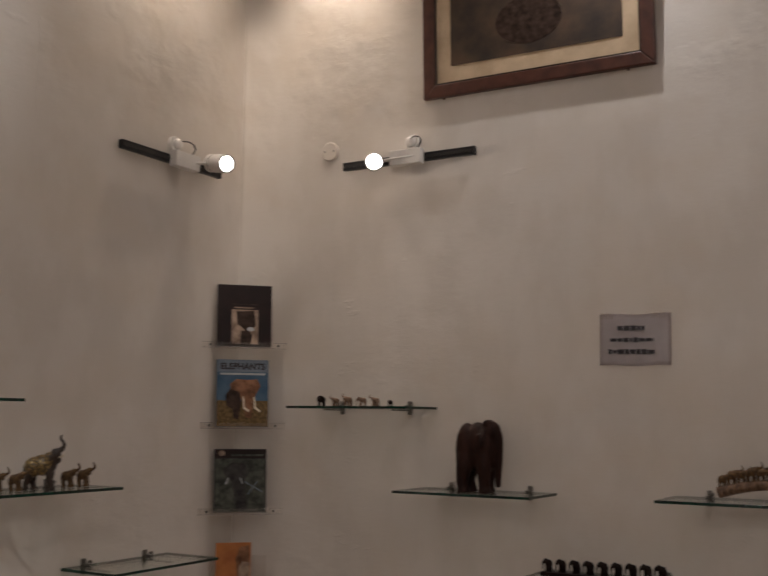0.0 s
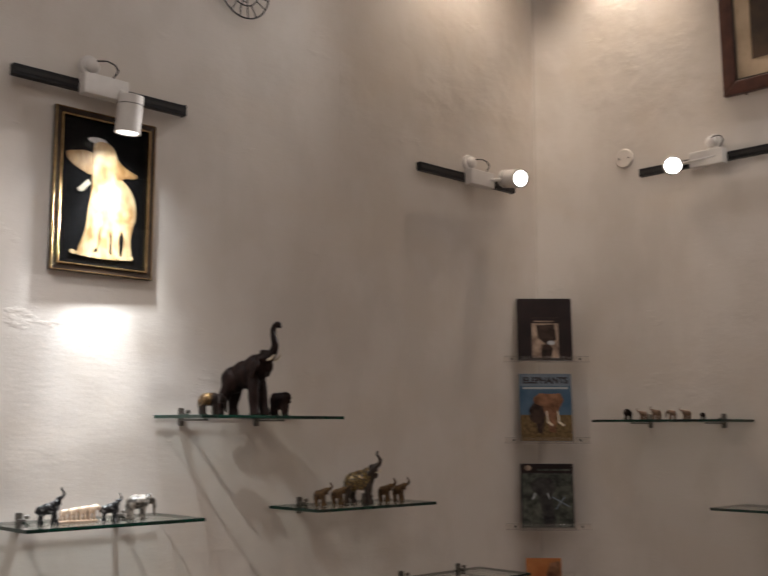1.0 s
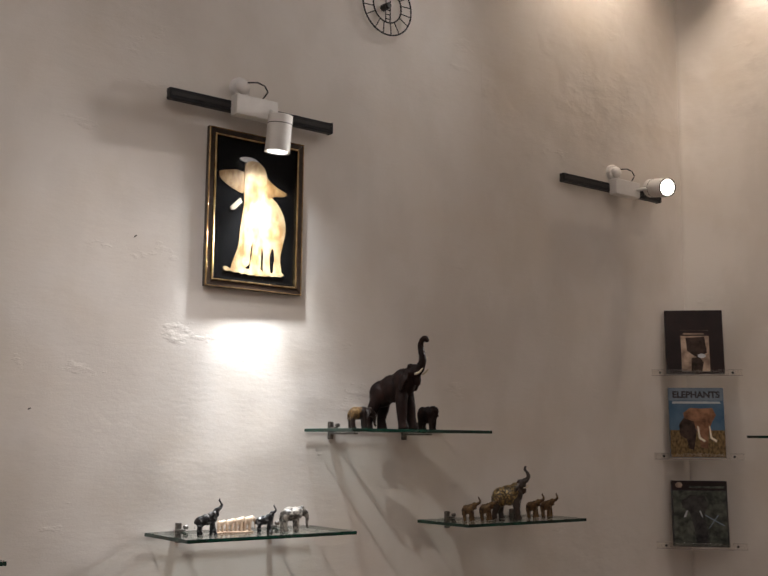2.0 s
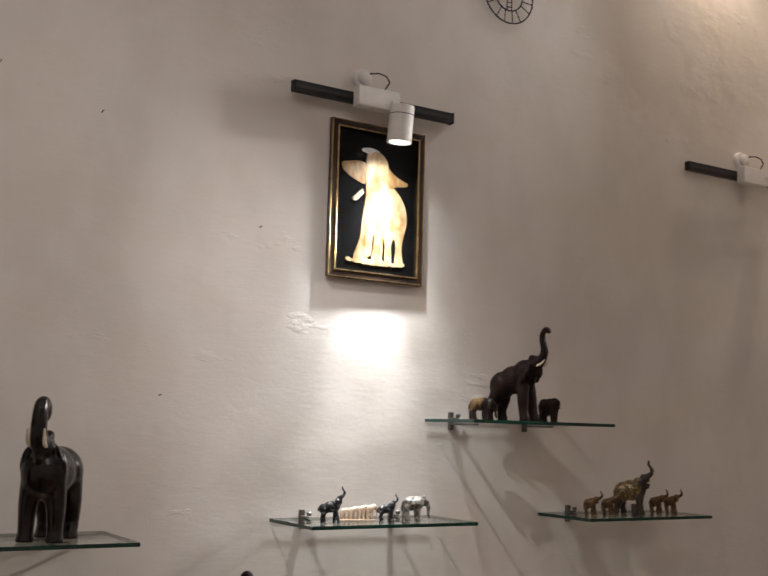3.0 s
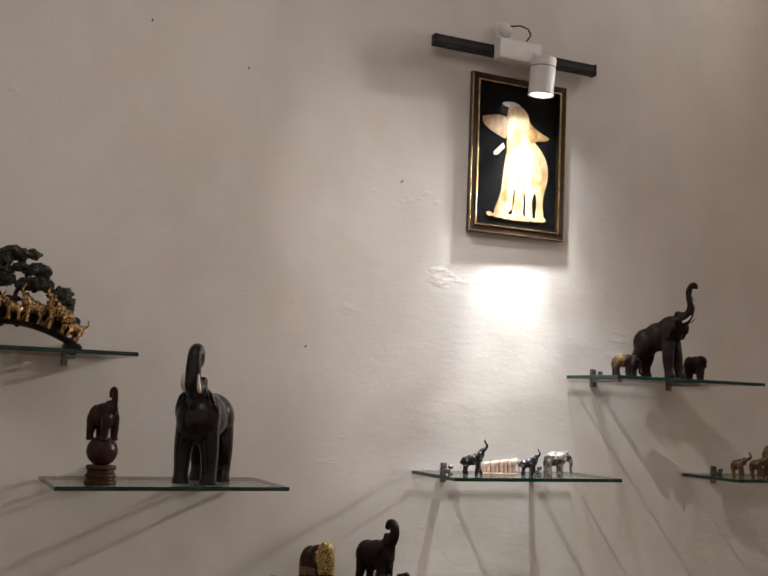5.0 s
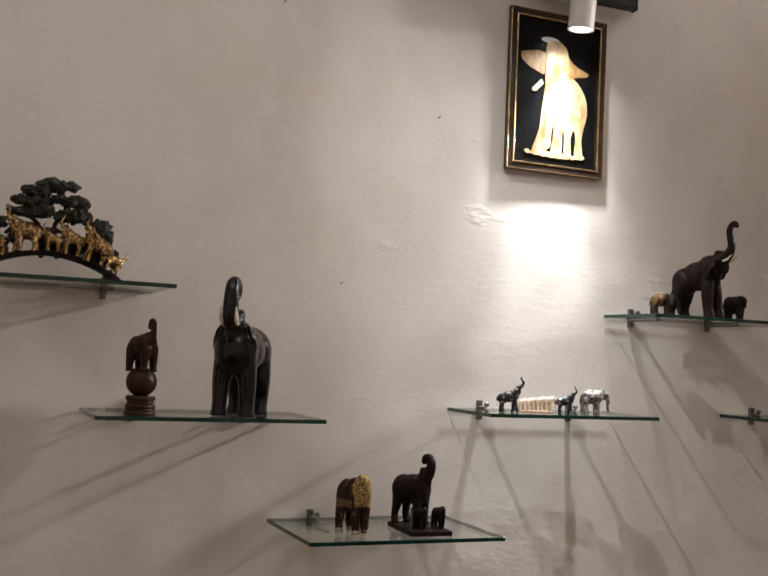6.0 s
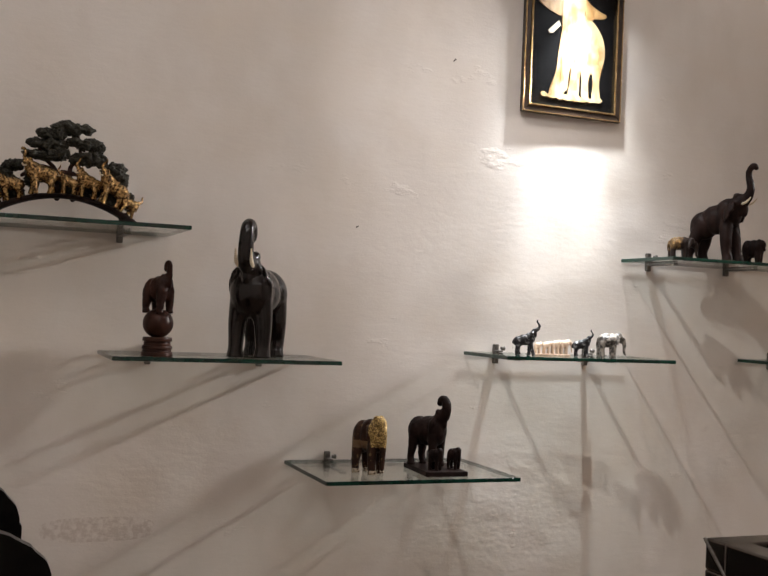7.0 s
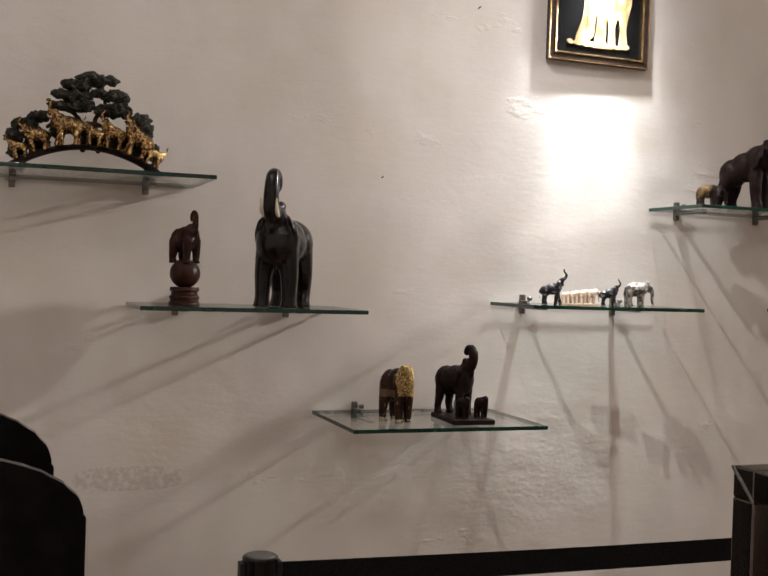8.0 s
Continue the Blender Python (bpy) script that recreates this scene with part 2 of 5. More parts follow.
M_VELVET = varied("black_velvet", (0.0015, 0.0014, 0.0016), (0.004, 0.0035, 0.0035), 60, 0.8, bump_mm=0.2)
M_PALEGOLD = varied("pale_gold_silk", (0.36, 0.20, 0.075), (0.80, 0.60, 0.34), 26, 0.38, 0.0, (1, 1, 0.6), 0.5)
M_TANSILK = varied("tan_shaded_silk", (0.22, 0.105, 0.03), (0.50, 0.31, 0.13), 40, 0.45, 0.0, (1, 1, 0.5), 0.5)
M_SILVERTHREAD = varied("silver_thread", (0.45, 0.44, 0.44), (0.75, 0.74, 0.73), 60, 0.4, 0.4)
M_PAPER = varied("notice_paper", (0.70, 0.64, 0.65), (0.78, 0.72, 0.73), 12, 0.85, bump_mm=0.2)
M_INK = mat("grey_black_ink", (0.035, 0.030, 0.035), 0.7)
M_COVERDARK = varied("dark_maroon_cover", (0.014, 0.008, 0.008), (0.022, 0.012, 0.011), 15, 0.33)
M_COVERSKY = varied("printed_blue_sky", (0.035, 0.085, 0.15), (0.09, 0.15, 0.22), 9, 0.3)
M_COVERGRASS = varied("printed_dry_grass", (0.06, 0.04, 0.018), (0.24, 0.155, 0.07), 60, 0.3, stretch=(2, 1, 1))
M_COVERRUST = varied("printed_rust_brown", (0.10, 0.045, 0.025), (0.32, 0.16, 0.09), 26, 0.3)
M_COVERSHADE = varied("printed_dark_brown", (0.02, 0.014, 0.012), (0.07, 0.045, 0.035), 30, 0.3)
M_COVERGREY = varied("printed_grey_green", (0.026, 0.030, 0.026), (0.105, 0.110, 0.092), 38, 0.3)
M_COVERCHARCOAL = varied("printed_charcoal", (0.014, 0.014, 0.015), (0.06, 0.057, 0.055), 30, 0.3)
M_COVERORANGE = varied("printed_orange", (0.34, 0.10, 0.02), (0.52, 0.19, 0.05), 8, 0.33)
M_COVERPALE = varied("printed_pale_grey", (0.36, 0.38, 0.40), (0.48, 0.49, 0.50), 30, 0.35)
M_COVERHAZE = varied("printed_blue_grey", (0.13, 0.17, 0.22), (0.18, 0.22, 0.27), 20, 0.3)
M_COVERTAN = varied("printed_tan_photo", (0.12, 0.07, 0.045), (0.46, 0.33, 0.24), 22, 0.3)
M_PAGES = varied("page_block", (0.50, 0.46, 0.38), (0.62, 0.58, 0.50), 90, 0.8, stretch=(1, 1, 8))
M_BOARD = varied("black_painted_board", (0.0035, 0.003, 0.003), (0.009, 0.008, 0.007), 20, 0.48, bump_mm=0.3)
M_BOARDEDGE = varied("worn_board_edge", (0.012, 0.011, 0.010), (0.16, 0.15, 0.14), 55, 0.4, bump_mm=1.0, low=0.5, high=0.75)
M_BELT = varied("black_webbing", (0.006, 0.006, 0.006), (0.012, 0.011, 0.011), 200, 0.75, bump_mm=0.4)
M_POST = varied("black_chrome", (0.03, 0.027, 0.025), (0.06, 0.055, 0.05), 12, 0.16, 0.9)
M_POSTCAP = varied("grey_plastic_cap", (0.07, 0.065, 0.06), (0.10, 0.095, 0.09), 40, 0.5)
M_TUBE = varied("dark_polished_steel", (0.10, 0.085, 0.075), (0.19, 0.165, 0.15), 16, 0.2, 0.95, (1, 1, 0.3), 0.15, rough_low=0.1)


for m_, level in ((M_DARKWOOD, 0.10), (M_BROWNWOOD, 0.14), (M_REDWOOD, 0.16), (M_EBONY, 0.40), (M_GILT_A, 0.15), (M_GILT_B, 0.15), (M_BOARD, 0.05), (M_BELT, 0.1), (M_VELVET, 0.1), (M_TRACK, 0.3), (M_FOLIAGE, 0.25), (M_COVERDARK, 0.2), (M_COVERSKY, 0.15), (M_COVERGREY, 0.15), (M_COVERCHARCOAL, 0.15), (M_COVERRUST, 0.15), (M_COVERSHADE, 0.1), (M_COVERGRASS, 0.15)):
    m_.node_tree.nodes["Principled BSDF"].inputs["Specular IOR Level"].default_value = level


# ---- shape helpers ----
def finish(bm, name, materials, smooth=False):
    me = bpy.data.meshes.new(name)
    bm.normal_update()
    bm.to_mesh(me)
    bm.free()
    for m in (materials if isinstance(materials, (list, tuple)) else [materials]):
        me.materials.append(m)
    if smooth:
        for p in me.polygons:
            p.use_smooth = True
    return me


def empty(name, m=None):
    ob = new(name)
    ob.empty_display_size = 0.05
    if m is not None:
        ob.matrix_world = m
    return ob


def part(name, bm, material, parent=None, label="", smooth=False):
    ob = new(name, finish(bm, name, material, smooth))
    ob.parent = parent
    if label:
        ob["label"] = label
    return ob


def box(x0, y0, z0, x1, y1, z1, bevel=0.0, bm=None, segments=2):
    own = bmesh.new()
    bmesh.ops.create_cube(own, size=1)
    for v in own.verts:
        v.co = Vector(((x0 + x1) / 2 + v.co.x * (x1 - x0), (y0 + y1) / 2 + v.co.y * (y1 - y0), (z0 + z1) / 2 + v.co.z * (z1 - z0)))
    if bevel:
        bmesh.ops.bevel(own, geom=own.edges[:], offset=bevel, segments=segments, affect="EDGES", profile=0.5)
    return join(bm, own)


def join(bm, other, m=None, slot=None):
    """Adds one bmesh to another; with none given, returns the other."""
    if m is not None:
        other.transform(m)
    if slot is not None:
        for f in other.faces:
            f.material_index = slot
    if bm is None:
        return other
    me = bpy.data.meshes.new("scrap")
    other.to_mesh(me)
    other.free()
    bm.from_mesh(me)
    bpy.data.meshes.remove(me)
    return bm


def between(p, q):
    p, q = Vector(p), Vector(q)
    return Matrix.Translation((p + q) / 2) @ (q - p).to_track_quat("Z", "Y").to_matrix().to_4x4(), (q - p).length


def tube(p, q, r0, r1=None, sides=20, bevel=0.0, bm=None, caps=True):
    m, length = between(p, q)
    own = bmesh.new()
    bmesh.ops.create_cone(own, cap_ends=caps, segments=sides, radius1=r0, radius2=r0 if r1 is None else r1, depth=length)
    if bevel:
        rim = [e for e in own.edges if abs(e.verts[0].co.z - e.verts[1].co.z) < 1e-6]
        bmesh.ops.bevel(own, geom=rim, offset=bevel, segments=2, affect="EDGES", profile=0.5)
    return join(bm, own, m)


def blob(centre, radii, turn=(0, 0, 0), bm=None, detail=2):
    own = bmesh.new()
    bmesh.ops.create_icosphere(own, subdivisions=detail, radius=1)
    m = Matrix.Translation(centre) @ Euler([radians(a) for a in turn]).to_matrix().to_4x4() @ Matrix.Diagonal((*radii, 1))
    return join(bm, own, m)


def ring(centre, radius, r, axis="Y", sides=48, bm=None):
    """A round wire bent to a circle."""
    own = bmesh.new()
    rows = []
    for i in range(sides):
        a = 2 * math.pi * i / sides
        rows.append([own.verts.new(((radius + r * math.cos(b)) * math.cos(a), r * math.sin(b), (radius + r * math.cos(b)) * math.sin(a)))
                     for b in [2 * math.pi * k / 8 for k in range(8)]])
    for i in range(sides):
        for k in range(8):
            own.faces.new((rows[i][k], rows[i][(k + 1) % 8], rows[(i + 1) % sides][(k + 1) % 8], rows[(i + 1) % sides][k]))
    bmesh.ops.recalc_face_normals(own, faces=own.faces[:])
    return join(bm, own, Matrix.Translation(centre))


def wire(points, r, bm=None, sides=8):
    """A thin bent wire through some points."""
    for p, q in zip(points, points[1:]):
        bm = tube(p, q, r, r, sides, 0, bm)
        bm = blob(q, (r, r, r), bm=bm, detail=1)
    return bm


def plate(outline, y0, y1, bm=None, bevel=0.0):
    """A flat piece with an outline in x and z and a thickness in y."""
    own = bmesh.new()
    a = [own.verts.new((x, y0, z)) for x, z in outline]
    b = [own.verts.new((x, y1, z)) for x, z in outline]
    own.faces.new(a)
    own.faces.new(b[::-1])
    n = len(a)
    for i in range(n):
        own.faces.new((a[i], b[i], b[(i + 1) % n], a[(i + 1) % n]))
    bmesh.ops.recalc_face_normals(own, faces=own.faces[:])
    if bevel:
        rim = [e for e in own.edges if abs(e.verts[0].co.y - e.verts[1].co.y) < 1e-9]
        bmesh.ops.bevel(own, geom=rim, offset=bevel, segments=2, affect="EDGES", profile=0.5)
    return join(bm, own)


def oval(cx, cz, rx, rz, turn=0, n=28):
    c, s = math.cos(radians(turn)), math.sin(radians(turn))
    pts = [(rx * math.cos(2 * math.pi * i / n), rz * math.sin(2 * math.pi * i / n)) for i in range(n)]
    return [(cx + x * c - z * s, cz + x * s + z * c) for x, z in pts]


def molten(bm, voxel, passes=6, factor=0.5):
    """Melts overlapping shapes into one smooth skin."""
    me = bpy.data.meshes.new("scrap")
    bm.to_mesh(me)
    bm.free()
    ob = new("scrap", me)
    r = ob.modifiers.new("remesh", "REMESH")
    r.mode, r.voxel_size, r.use_smooth_shade = "VOXEL", voxel, True
    s = ob.modifiers.new("smooth", "SMOOTH")
    s.factor, s.iterations = factor, passes
    dg = bpy.context.evaluated_depsgraph_get()
    dg.update()
    made = bpy.data.meshes.new_from_object(ob.evaluated_get(dg))
    out = bmesh.new()
    out.from_mesh(made)
    bpy.data.objects.remove(ob)
    bpy.data.meshes.remove(me)
    bpy.data.meshes.remove(made)
    for f in out.faces:
        f.smooth = True
        f.material_index = 0
    return out


def spline(points, steps=4):
    """Catmull-Rom through rows of numbers."""
    rows = [Vector(p) for p in points]
    rows = [rows[0]] + rows + [rows[-1]]
    out = []
    for a, b, c, d in zip(rows, rows[1:], rows[2:], rows[3:]):
        for k in range(steps):
            u = k / steps
            out.append(0.5 * (2 * b + (c - a) * u + (2 * a - 5 * b + 4 * c - d) * u * u + (3 * b - a - 3 * c + d) * u ** 3))
    return out + [rows[-1]]


# ---- the room ----
def room():
    def wall(name, bm, label):
        return tagged(part(name, bm, M_WALL), label, "wall", kind="structure")
    wall("wall_north", box(-3.2, WALL_Y, 0, WALL_X + 0.2, WALL_Y + 0.2, CEILING), "uneven off-white lime plastered wall with glass shelves")
    wall("wall_west", box(-3.4, -3.2, 0, -3.2, WALL_Y + 0.2, CEILING), "plain off-white plastered wall")
    wall("wall_south", box(-3.2, -3.4, 0, WALL_X + 0.2, -3.2, CEILING), "plain off-white plastered wall")
    # east wall with its splayed, rounded corner
    bm = bmesh.new()
    outline = [(WALL_X, -3.2), (WALL_X, 2.0)]
    start, bend, end = Vector((3.772, WALL_Y - 0.003)), Vector((WALL_X, 2.82)), Vector((WALL_X, 2.50))
    for k in range(25):
        u = 1 - k / 24
        outline.append(tuple(start * (1 - u) ** 2 + bend * 2 * u * (1 - u) + end * u * u))
    curved = len(outline) - 1
    outline += [(3.772, WALL_Y), (WALL_X + 0.2, WALL_Y), (WALL_X + 0.2, -3.2)]
    lo = [bm.verts.new((x, y, -0.05)) for x, y in outline]
    hi = [bm.verts.new((x, y, CEILING + 0.05)) for x, y in outline]
    for i in range(len(lo)):
        bm.faces.new((lo[i], hi[i], hi[(i + 1) % len(lo)], lo[(i + 1) % len(lo)])).smooth = 1 <= i < curved
    bmesh.ops.recalc_face_normals(bm, faces=bm.faces[:])
    wall("wall_east", bm, "uneven off-white lime plastered wall with a splayed corner")
    tagged(part("floor", box(-3.2, -3.2, -0.1, WALL_X, WALL_Y, 0), M_FLOOR), "dark brown polished floor", "floor", kind="structure")
    tagged(part("ceiling", box(-3.4, -3.4, CEILING, WALL_X + 0.2, WALL_Y + 0.2, CEILING + 0.1), M_CEIL), "plain off-white painted ceiling", "ceiling", kind="structure")


room()


# ---- glass shelves ----
def bracket(parent, x, z_glass, depth):
    """Steel clip at the wall with an arm under the glass; the wall is at y = 0, the room at -y."""
    b = box(x - 0.009, -0.016, -0.031, x + 0.009, -0.001, 0.032, 0.003)
    ob = part("bracket", b, M_STEEL, parent, "small brushed steel shelf clip")
    part("arm", box(x - 0.009, -0.165, -0.0135, x + 0.009, -0.014, -0.0065, 0.002), M_STEEL, ob)
    part("jaw", box(x - 0.009, -0.045, 0.0065, x + 0.009, -0.014, 0.013, 0.002), M_STEEL, ob)
    part("screw", tube((x + 0.008, -0.030, 0.019), (x + 0.021, -0.030, 0.019), 0.0055, 0.0075, 14, 0.001), M_STEEL, ob, smooth=True)
    return ob


def glass_shelf(m, length, depth, clips, label):
    """Origin: the back corner at the wall, mid glass; x along the wall, -y into the room."""
    root = empty("glass_shelf", m)
    bm = box(0, -depth, -0.0055, length, -0.006, 0.0055, 0.0012, None, 1)
    for f in bm.faces:
        f.material_index = 0 if abs(f.normal.z) > 0.9 else 1
    part("glass_pane", bm, [M_GLASS, M_GLASSEDGE], root, "clear glass with a dark green edge")
    for x in clips:
        bracket(root, x, 0, depth)
    return tagged(root, label, "shelf", "glass wall shelves")


NORTH = WALL_Y
glass_shelf(pose(0.418, NORTH, 1.046), 0.59, 0.405, (0.135, 0.48), "low glass wall shelf carrying two carved wooden elephants")
glass_shelf(pose(-0.145, NORTH, 1.364), 0.62, 0.332, (0.14, 0.47), "glass wall shelf carrying a tall black elephant")
glass_shelf(pose(-0.584, NORTH, 1.707), 0.62, 0.365, (0.125, 0.485), "glass wall shelf carrying a bridge of gilt elephants")
glass_shelf(pose(1.004, NORTH, 1.390), 0.61, 0.300, (0.115, 0.455), "glass wall shelf carrying small inlaid elephants")
glass_shelf(pose(1.592, NORTH, 1.722), 0.63, 0.295, (0.110, 0.445), "glass wall shelf carrying a trumpeting wooden elephant")
glass_shelf(pose(2.105, NORTH, 1.390), 0.62, 0.290, (0.145, 0.49), "glass wall shelf carrying a bronze elephant family")
glass_shelf(pose(2.690, NORTH, 1.062), 0.62, 0.300, (0.118, 0.475), "empty glass wall shelf beside the book rack")
EAST = WALL_X
glass_shelf(pose(EAST, 2.545, 1.719, 0, 0, -90), 0.63, 0.300, (0.125, 0.49), "glass wall shelf carrying a row of tiny carvings")
glass_shelf(pose(EAST, 1.975, 1.360, 0, 0, -90), 0.63, 0.310, (0.135, 0.51), "glass wall shelf carrying one large wooden elephant")
glass_shelf(pose(EAST, 0.845, 1.372, 0, 0, -90), 0.63, 0.310, (0.135, 0.51), "glass wall shelf carrying a carved tusk row")
glass_shelf(pose(EAST, 1.390, 1.045, 0, 0, -90), 0.63, 0.310, (0.135, 0.51), "low glass wall shelf carrying a row of black carvings")


# ---- track spotlights ----
def track_light(m, length, box_x, rose_x, head_back, head_front, label, lens=None, head_r=0.043):
    """Origin at the wall, x along it, -y into the room; head_back and head_front are world places."""
    root = empty("track_spotlight", m)
    inv = m.inverted()
    hb, hf = inv @ Vector(head_back), inv @ Vector(head_front)
    bar = box(0, -0.052, -0.019, length, -0.026, 0.019, 0.002)
    rail = part("track", bar, M_TRACK, root, "matt black aluminium track")
    part("groove", box(0.006, -0.0535, -0.006, length - 0.006, -0.0518, 0.006), M_WIRE, rail)
    part("end_cap", box(length - 0.001, -0.055, -0.021, length + 0.006, -0.023, 0.021, 0.002), M_TRACK, rail)
    for x in (0.12, length - 0.12):
        part("standoff", tube((x, -0.028, 0), (x, 0.0, 0), 0.008), M_TRACK, rail)
    body = part("adapter_box", box(box_x, -0.092, -0.036, box_x + 0.165, -0.048, 0.036, 0.004), M_WHITE, root, "white driver box on the track")
    part("clip", box(box_x + 0.060, -0.0505, 0.034, box_x + 0.085, -0.036, 0.041, 0.001), M_WHITE, body)
    # round cable outlet on the wall above, with its loop of cable
    rose = part("cable_rose", tube((rose_x, 0.0, 0.085), (rose_x, -0.020, 0.085), 0.040, 0.037, 28, 0.004), M_WHITE, root, smooth=False)
    part("knob", blob((rose_x, -0.030, 0.085), (0.026, 0.020, 0.026), detail=3), M_WHITE, rose, smooth=True)
    loop = [(rose_x + 0.01, -0.045, 0.098), (rose_x + 0.04, -0.060, 0.101), (rose_x + 0.066, -0.068, 0.092), (rose_x + 0.078, -0.070, 0.072), (rose_x + 0.066, -0.068, 0.052), (rose_x + 0.052, -0.068, 0.032)]
    part("cable", wire(loop, 0.0028), M_WIRE, root, smooth=True)
    # lamp head: stem, barrel with a joint line, bezel and lens
    axis = (hf - hb).normalized()
    stem_from = Vector((box_x + 0.135, -0.085, 0.0))
    stem_to = hb.lerp(hf, 0.22)
    part("stem", tube(stem_from, stem_to, 0.008, 0.008, 14), M_WHITE, root, smooth=True)
    head = part("lamp_head", tube(hb, hf - axis * 0.004, head_r, head_r, 40, 0.004), M_WHITE, root, "white cylindrical spotlight head")
    part("joint_ring", tube(hb.lerp(hf, 0.24), hb.lerp(hf, 0.262), head_r + 0.0006, head_r + 0.0006, 40), M_POSTCAP, head)
    own = tube(hf - axis * 0.006, hf, head_r + 0.001, head_r + 0.001, 40, 0, None, False)
    part("bezel", own, M_WHITE if lens else M_TRACK, head)
    part("lens", tube(hf - axis * 0.003, hf - axis * 0.001, head_r - 0.008, head_r - 0.008, 36), lens or M_LENS, head, "glowing white lens")
    return tagged(root, label, "spotlight", "wall track spotlights")


P_BACK, P_FRONT = Vector((1.390, 2.836, 2.796)), Vector((1.386, 2.846, 2.667))
track_light(pose(1.010, NORTH, 2.820), 0.645, 0.228, 0.284, P_BACK, P_FRONT, "white spotlight on a black wall track, lighting the elephant picture", M_LENS_DIM)
L_BACK, L_FRONT = Vector((3.425, 2.875, 2.862)), Vector((3.395, 2.752, 2.838))
track_light(pose(2.885, NORTH, 2.838), 0.66, 0.300, 0.375, L_BACK, L_FRONT, "white spotlight on a black wall track, turned to the room")
R_BACK, R_FRONT = Vector((3.850, 2.228, 2.884)), Vector((3.748, 2.168, 2.858))
track_light(pose(EAST, 2.415, 2.886, 0, 0, -90), 0.70, 0.285, 0.365, R_BACK, R_FRONT, "white spotlight on a black wall track, facing into the room")
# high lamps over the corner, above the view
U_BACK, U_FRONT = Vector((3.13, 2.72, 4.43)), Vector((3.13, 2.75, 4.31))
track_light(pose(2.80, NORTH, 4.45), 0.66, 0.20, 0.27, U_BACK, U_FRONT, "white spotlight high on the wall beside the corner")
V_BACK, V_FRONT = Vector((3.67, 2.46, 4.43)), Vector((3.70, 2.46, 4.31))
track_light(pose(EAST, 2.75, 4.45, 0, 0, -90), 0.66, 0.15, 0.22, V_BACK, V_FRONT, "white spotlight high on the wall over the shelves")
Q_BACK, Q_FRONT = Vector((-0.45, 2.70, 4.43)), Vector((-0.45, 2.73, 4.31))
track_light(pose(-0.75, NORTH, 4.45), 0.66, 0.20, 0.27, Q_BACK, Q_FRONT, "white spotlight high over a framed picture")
# X: unseen lamp, added only to brighten the east wall
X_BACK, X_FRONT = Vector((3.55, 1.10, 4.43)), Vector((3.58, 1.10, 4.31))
track_light(pose(EAST, 1.40, 4.45, 0, 0, -90), 0.66, 0.15, 0.22, X_BACK, X_FRONT, "added unseen white spotlight brightening the wall round the mahogany-framed painting")


def lamp_in(name, back, front, targets, soft=0.022):
    """Beam and spill of one lamp head: rows of power, cone and blend."""
    axis = (front - back).normalized()
    for power, degrees, blend, colour in targets:
        spot(name, front + axis * 0.006, front + axis, power, degrees, blend, colour, soft)


lamp_in("picture_beam", P_BACK, P_FRONT, [(125, 34, 1.0, COOL), (74, 70, 1.0, COOL), (12, 140, 1.0, COOL)])
lamp_in("corner_beam", L_BACK, L_FRONT, [(45, 70, 0.9, WARM), (9, 160, 0.8, WARM)])
lamp_in("corner_beam", R_BACK, R_FRONT, [(455, 101, 0.32, NEUTRAL)], 0.06)
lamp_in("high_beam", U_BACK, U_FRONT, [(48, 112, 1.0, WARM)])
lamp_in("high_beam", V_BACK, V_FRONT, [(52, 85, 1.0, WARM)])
# added fill from X for the east wall
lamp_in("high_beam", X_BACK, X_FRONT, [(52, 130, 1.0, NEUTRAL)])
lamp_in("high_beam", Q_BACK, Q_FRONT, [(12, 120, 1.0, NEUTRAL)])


# round ceiling lamps, added out of view as soft fill for the room
def downlight(x, y):
    root = empty("added_ceiling_lamp", pose(x, y, CEILING))
    part("trim_ring", ring((0, 0, 0), 0.085, 0.008), M_WHITE, root, smooth=True).rotation_euler = (radians(90), 0, 0)
    part("lens", tube((0, 0, -0.001), (0, 0, -0.005), 0.078, 0.078, 32), M_LENS_DIM, root, "frosted round lens")
    return tagged(root, "added unseen round ceiling lamp with a frosted lens, for room fill", "downlight", "ceiling downlights")


for x, y in ((-1.9, -1.6), (0.1, -1.6), (2.1, -1.9), (-1.9, 0.5), (-0.25, 0.55), (1.3, -0.6)):
    downlight(x, y)
    # added fill, stronger on the left half of the room
    spot("room_fill_beam", (x, y, CEILING - 0.02), (x, y, 0), 40 if x < 0.5 else 9, 168, 0.35, NEUTRAL, 0.2)


def pendant(x, y, z):
    """A bare hanging lamp, added out of view above the shelves for slanting shadows."""
    root = empty("added_hanging_lamp", pose(x, y, z))
    part("cord", tube((0, 0, 0.10), (0, 0, CEILING - z), 0.004, 0.004, 8), M_WIRE, root)
    part("shade", tube((0, 0, 0.0), (0, 0, 0.12), 0.060, 0.030, 28, 0, None, False), M_WHITE, root, "small white metal shade")
    part("bulb", blob((0, 0, 0.025), (0.024, 0.024, 0.030), detail=3), M_LENS_DIM, root, "glowing bulb", True)
    return tagged(root, "added small white hanging lamp body, out of view, for slanting shadows", "pendant lamp")


# added body and beam for an unseen source at upper left
pendant(-0.42, 1.75, 4.26)
spot("unseen_source_beam", (-0.42, 1.75, 4.22), (1.70, 2.96, 1.05), 215, 32, 1.0, NEUTRAL, 0.022)
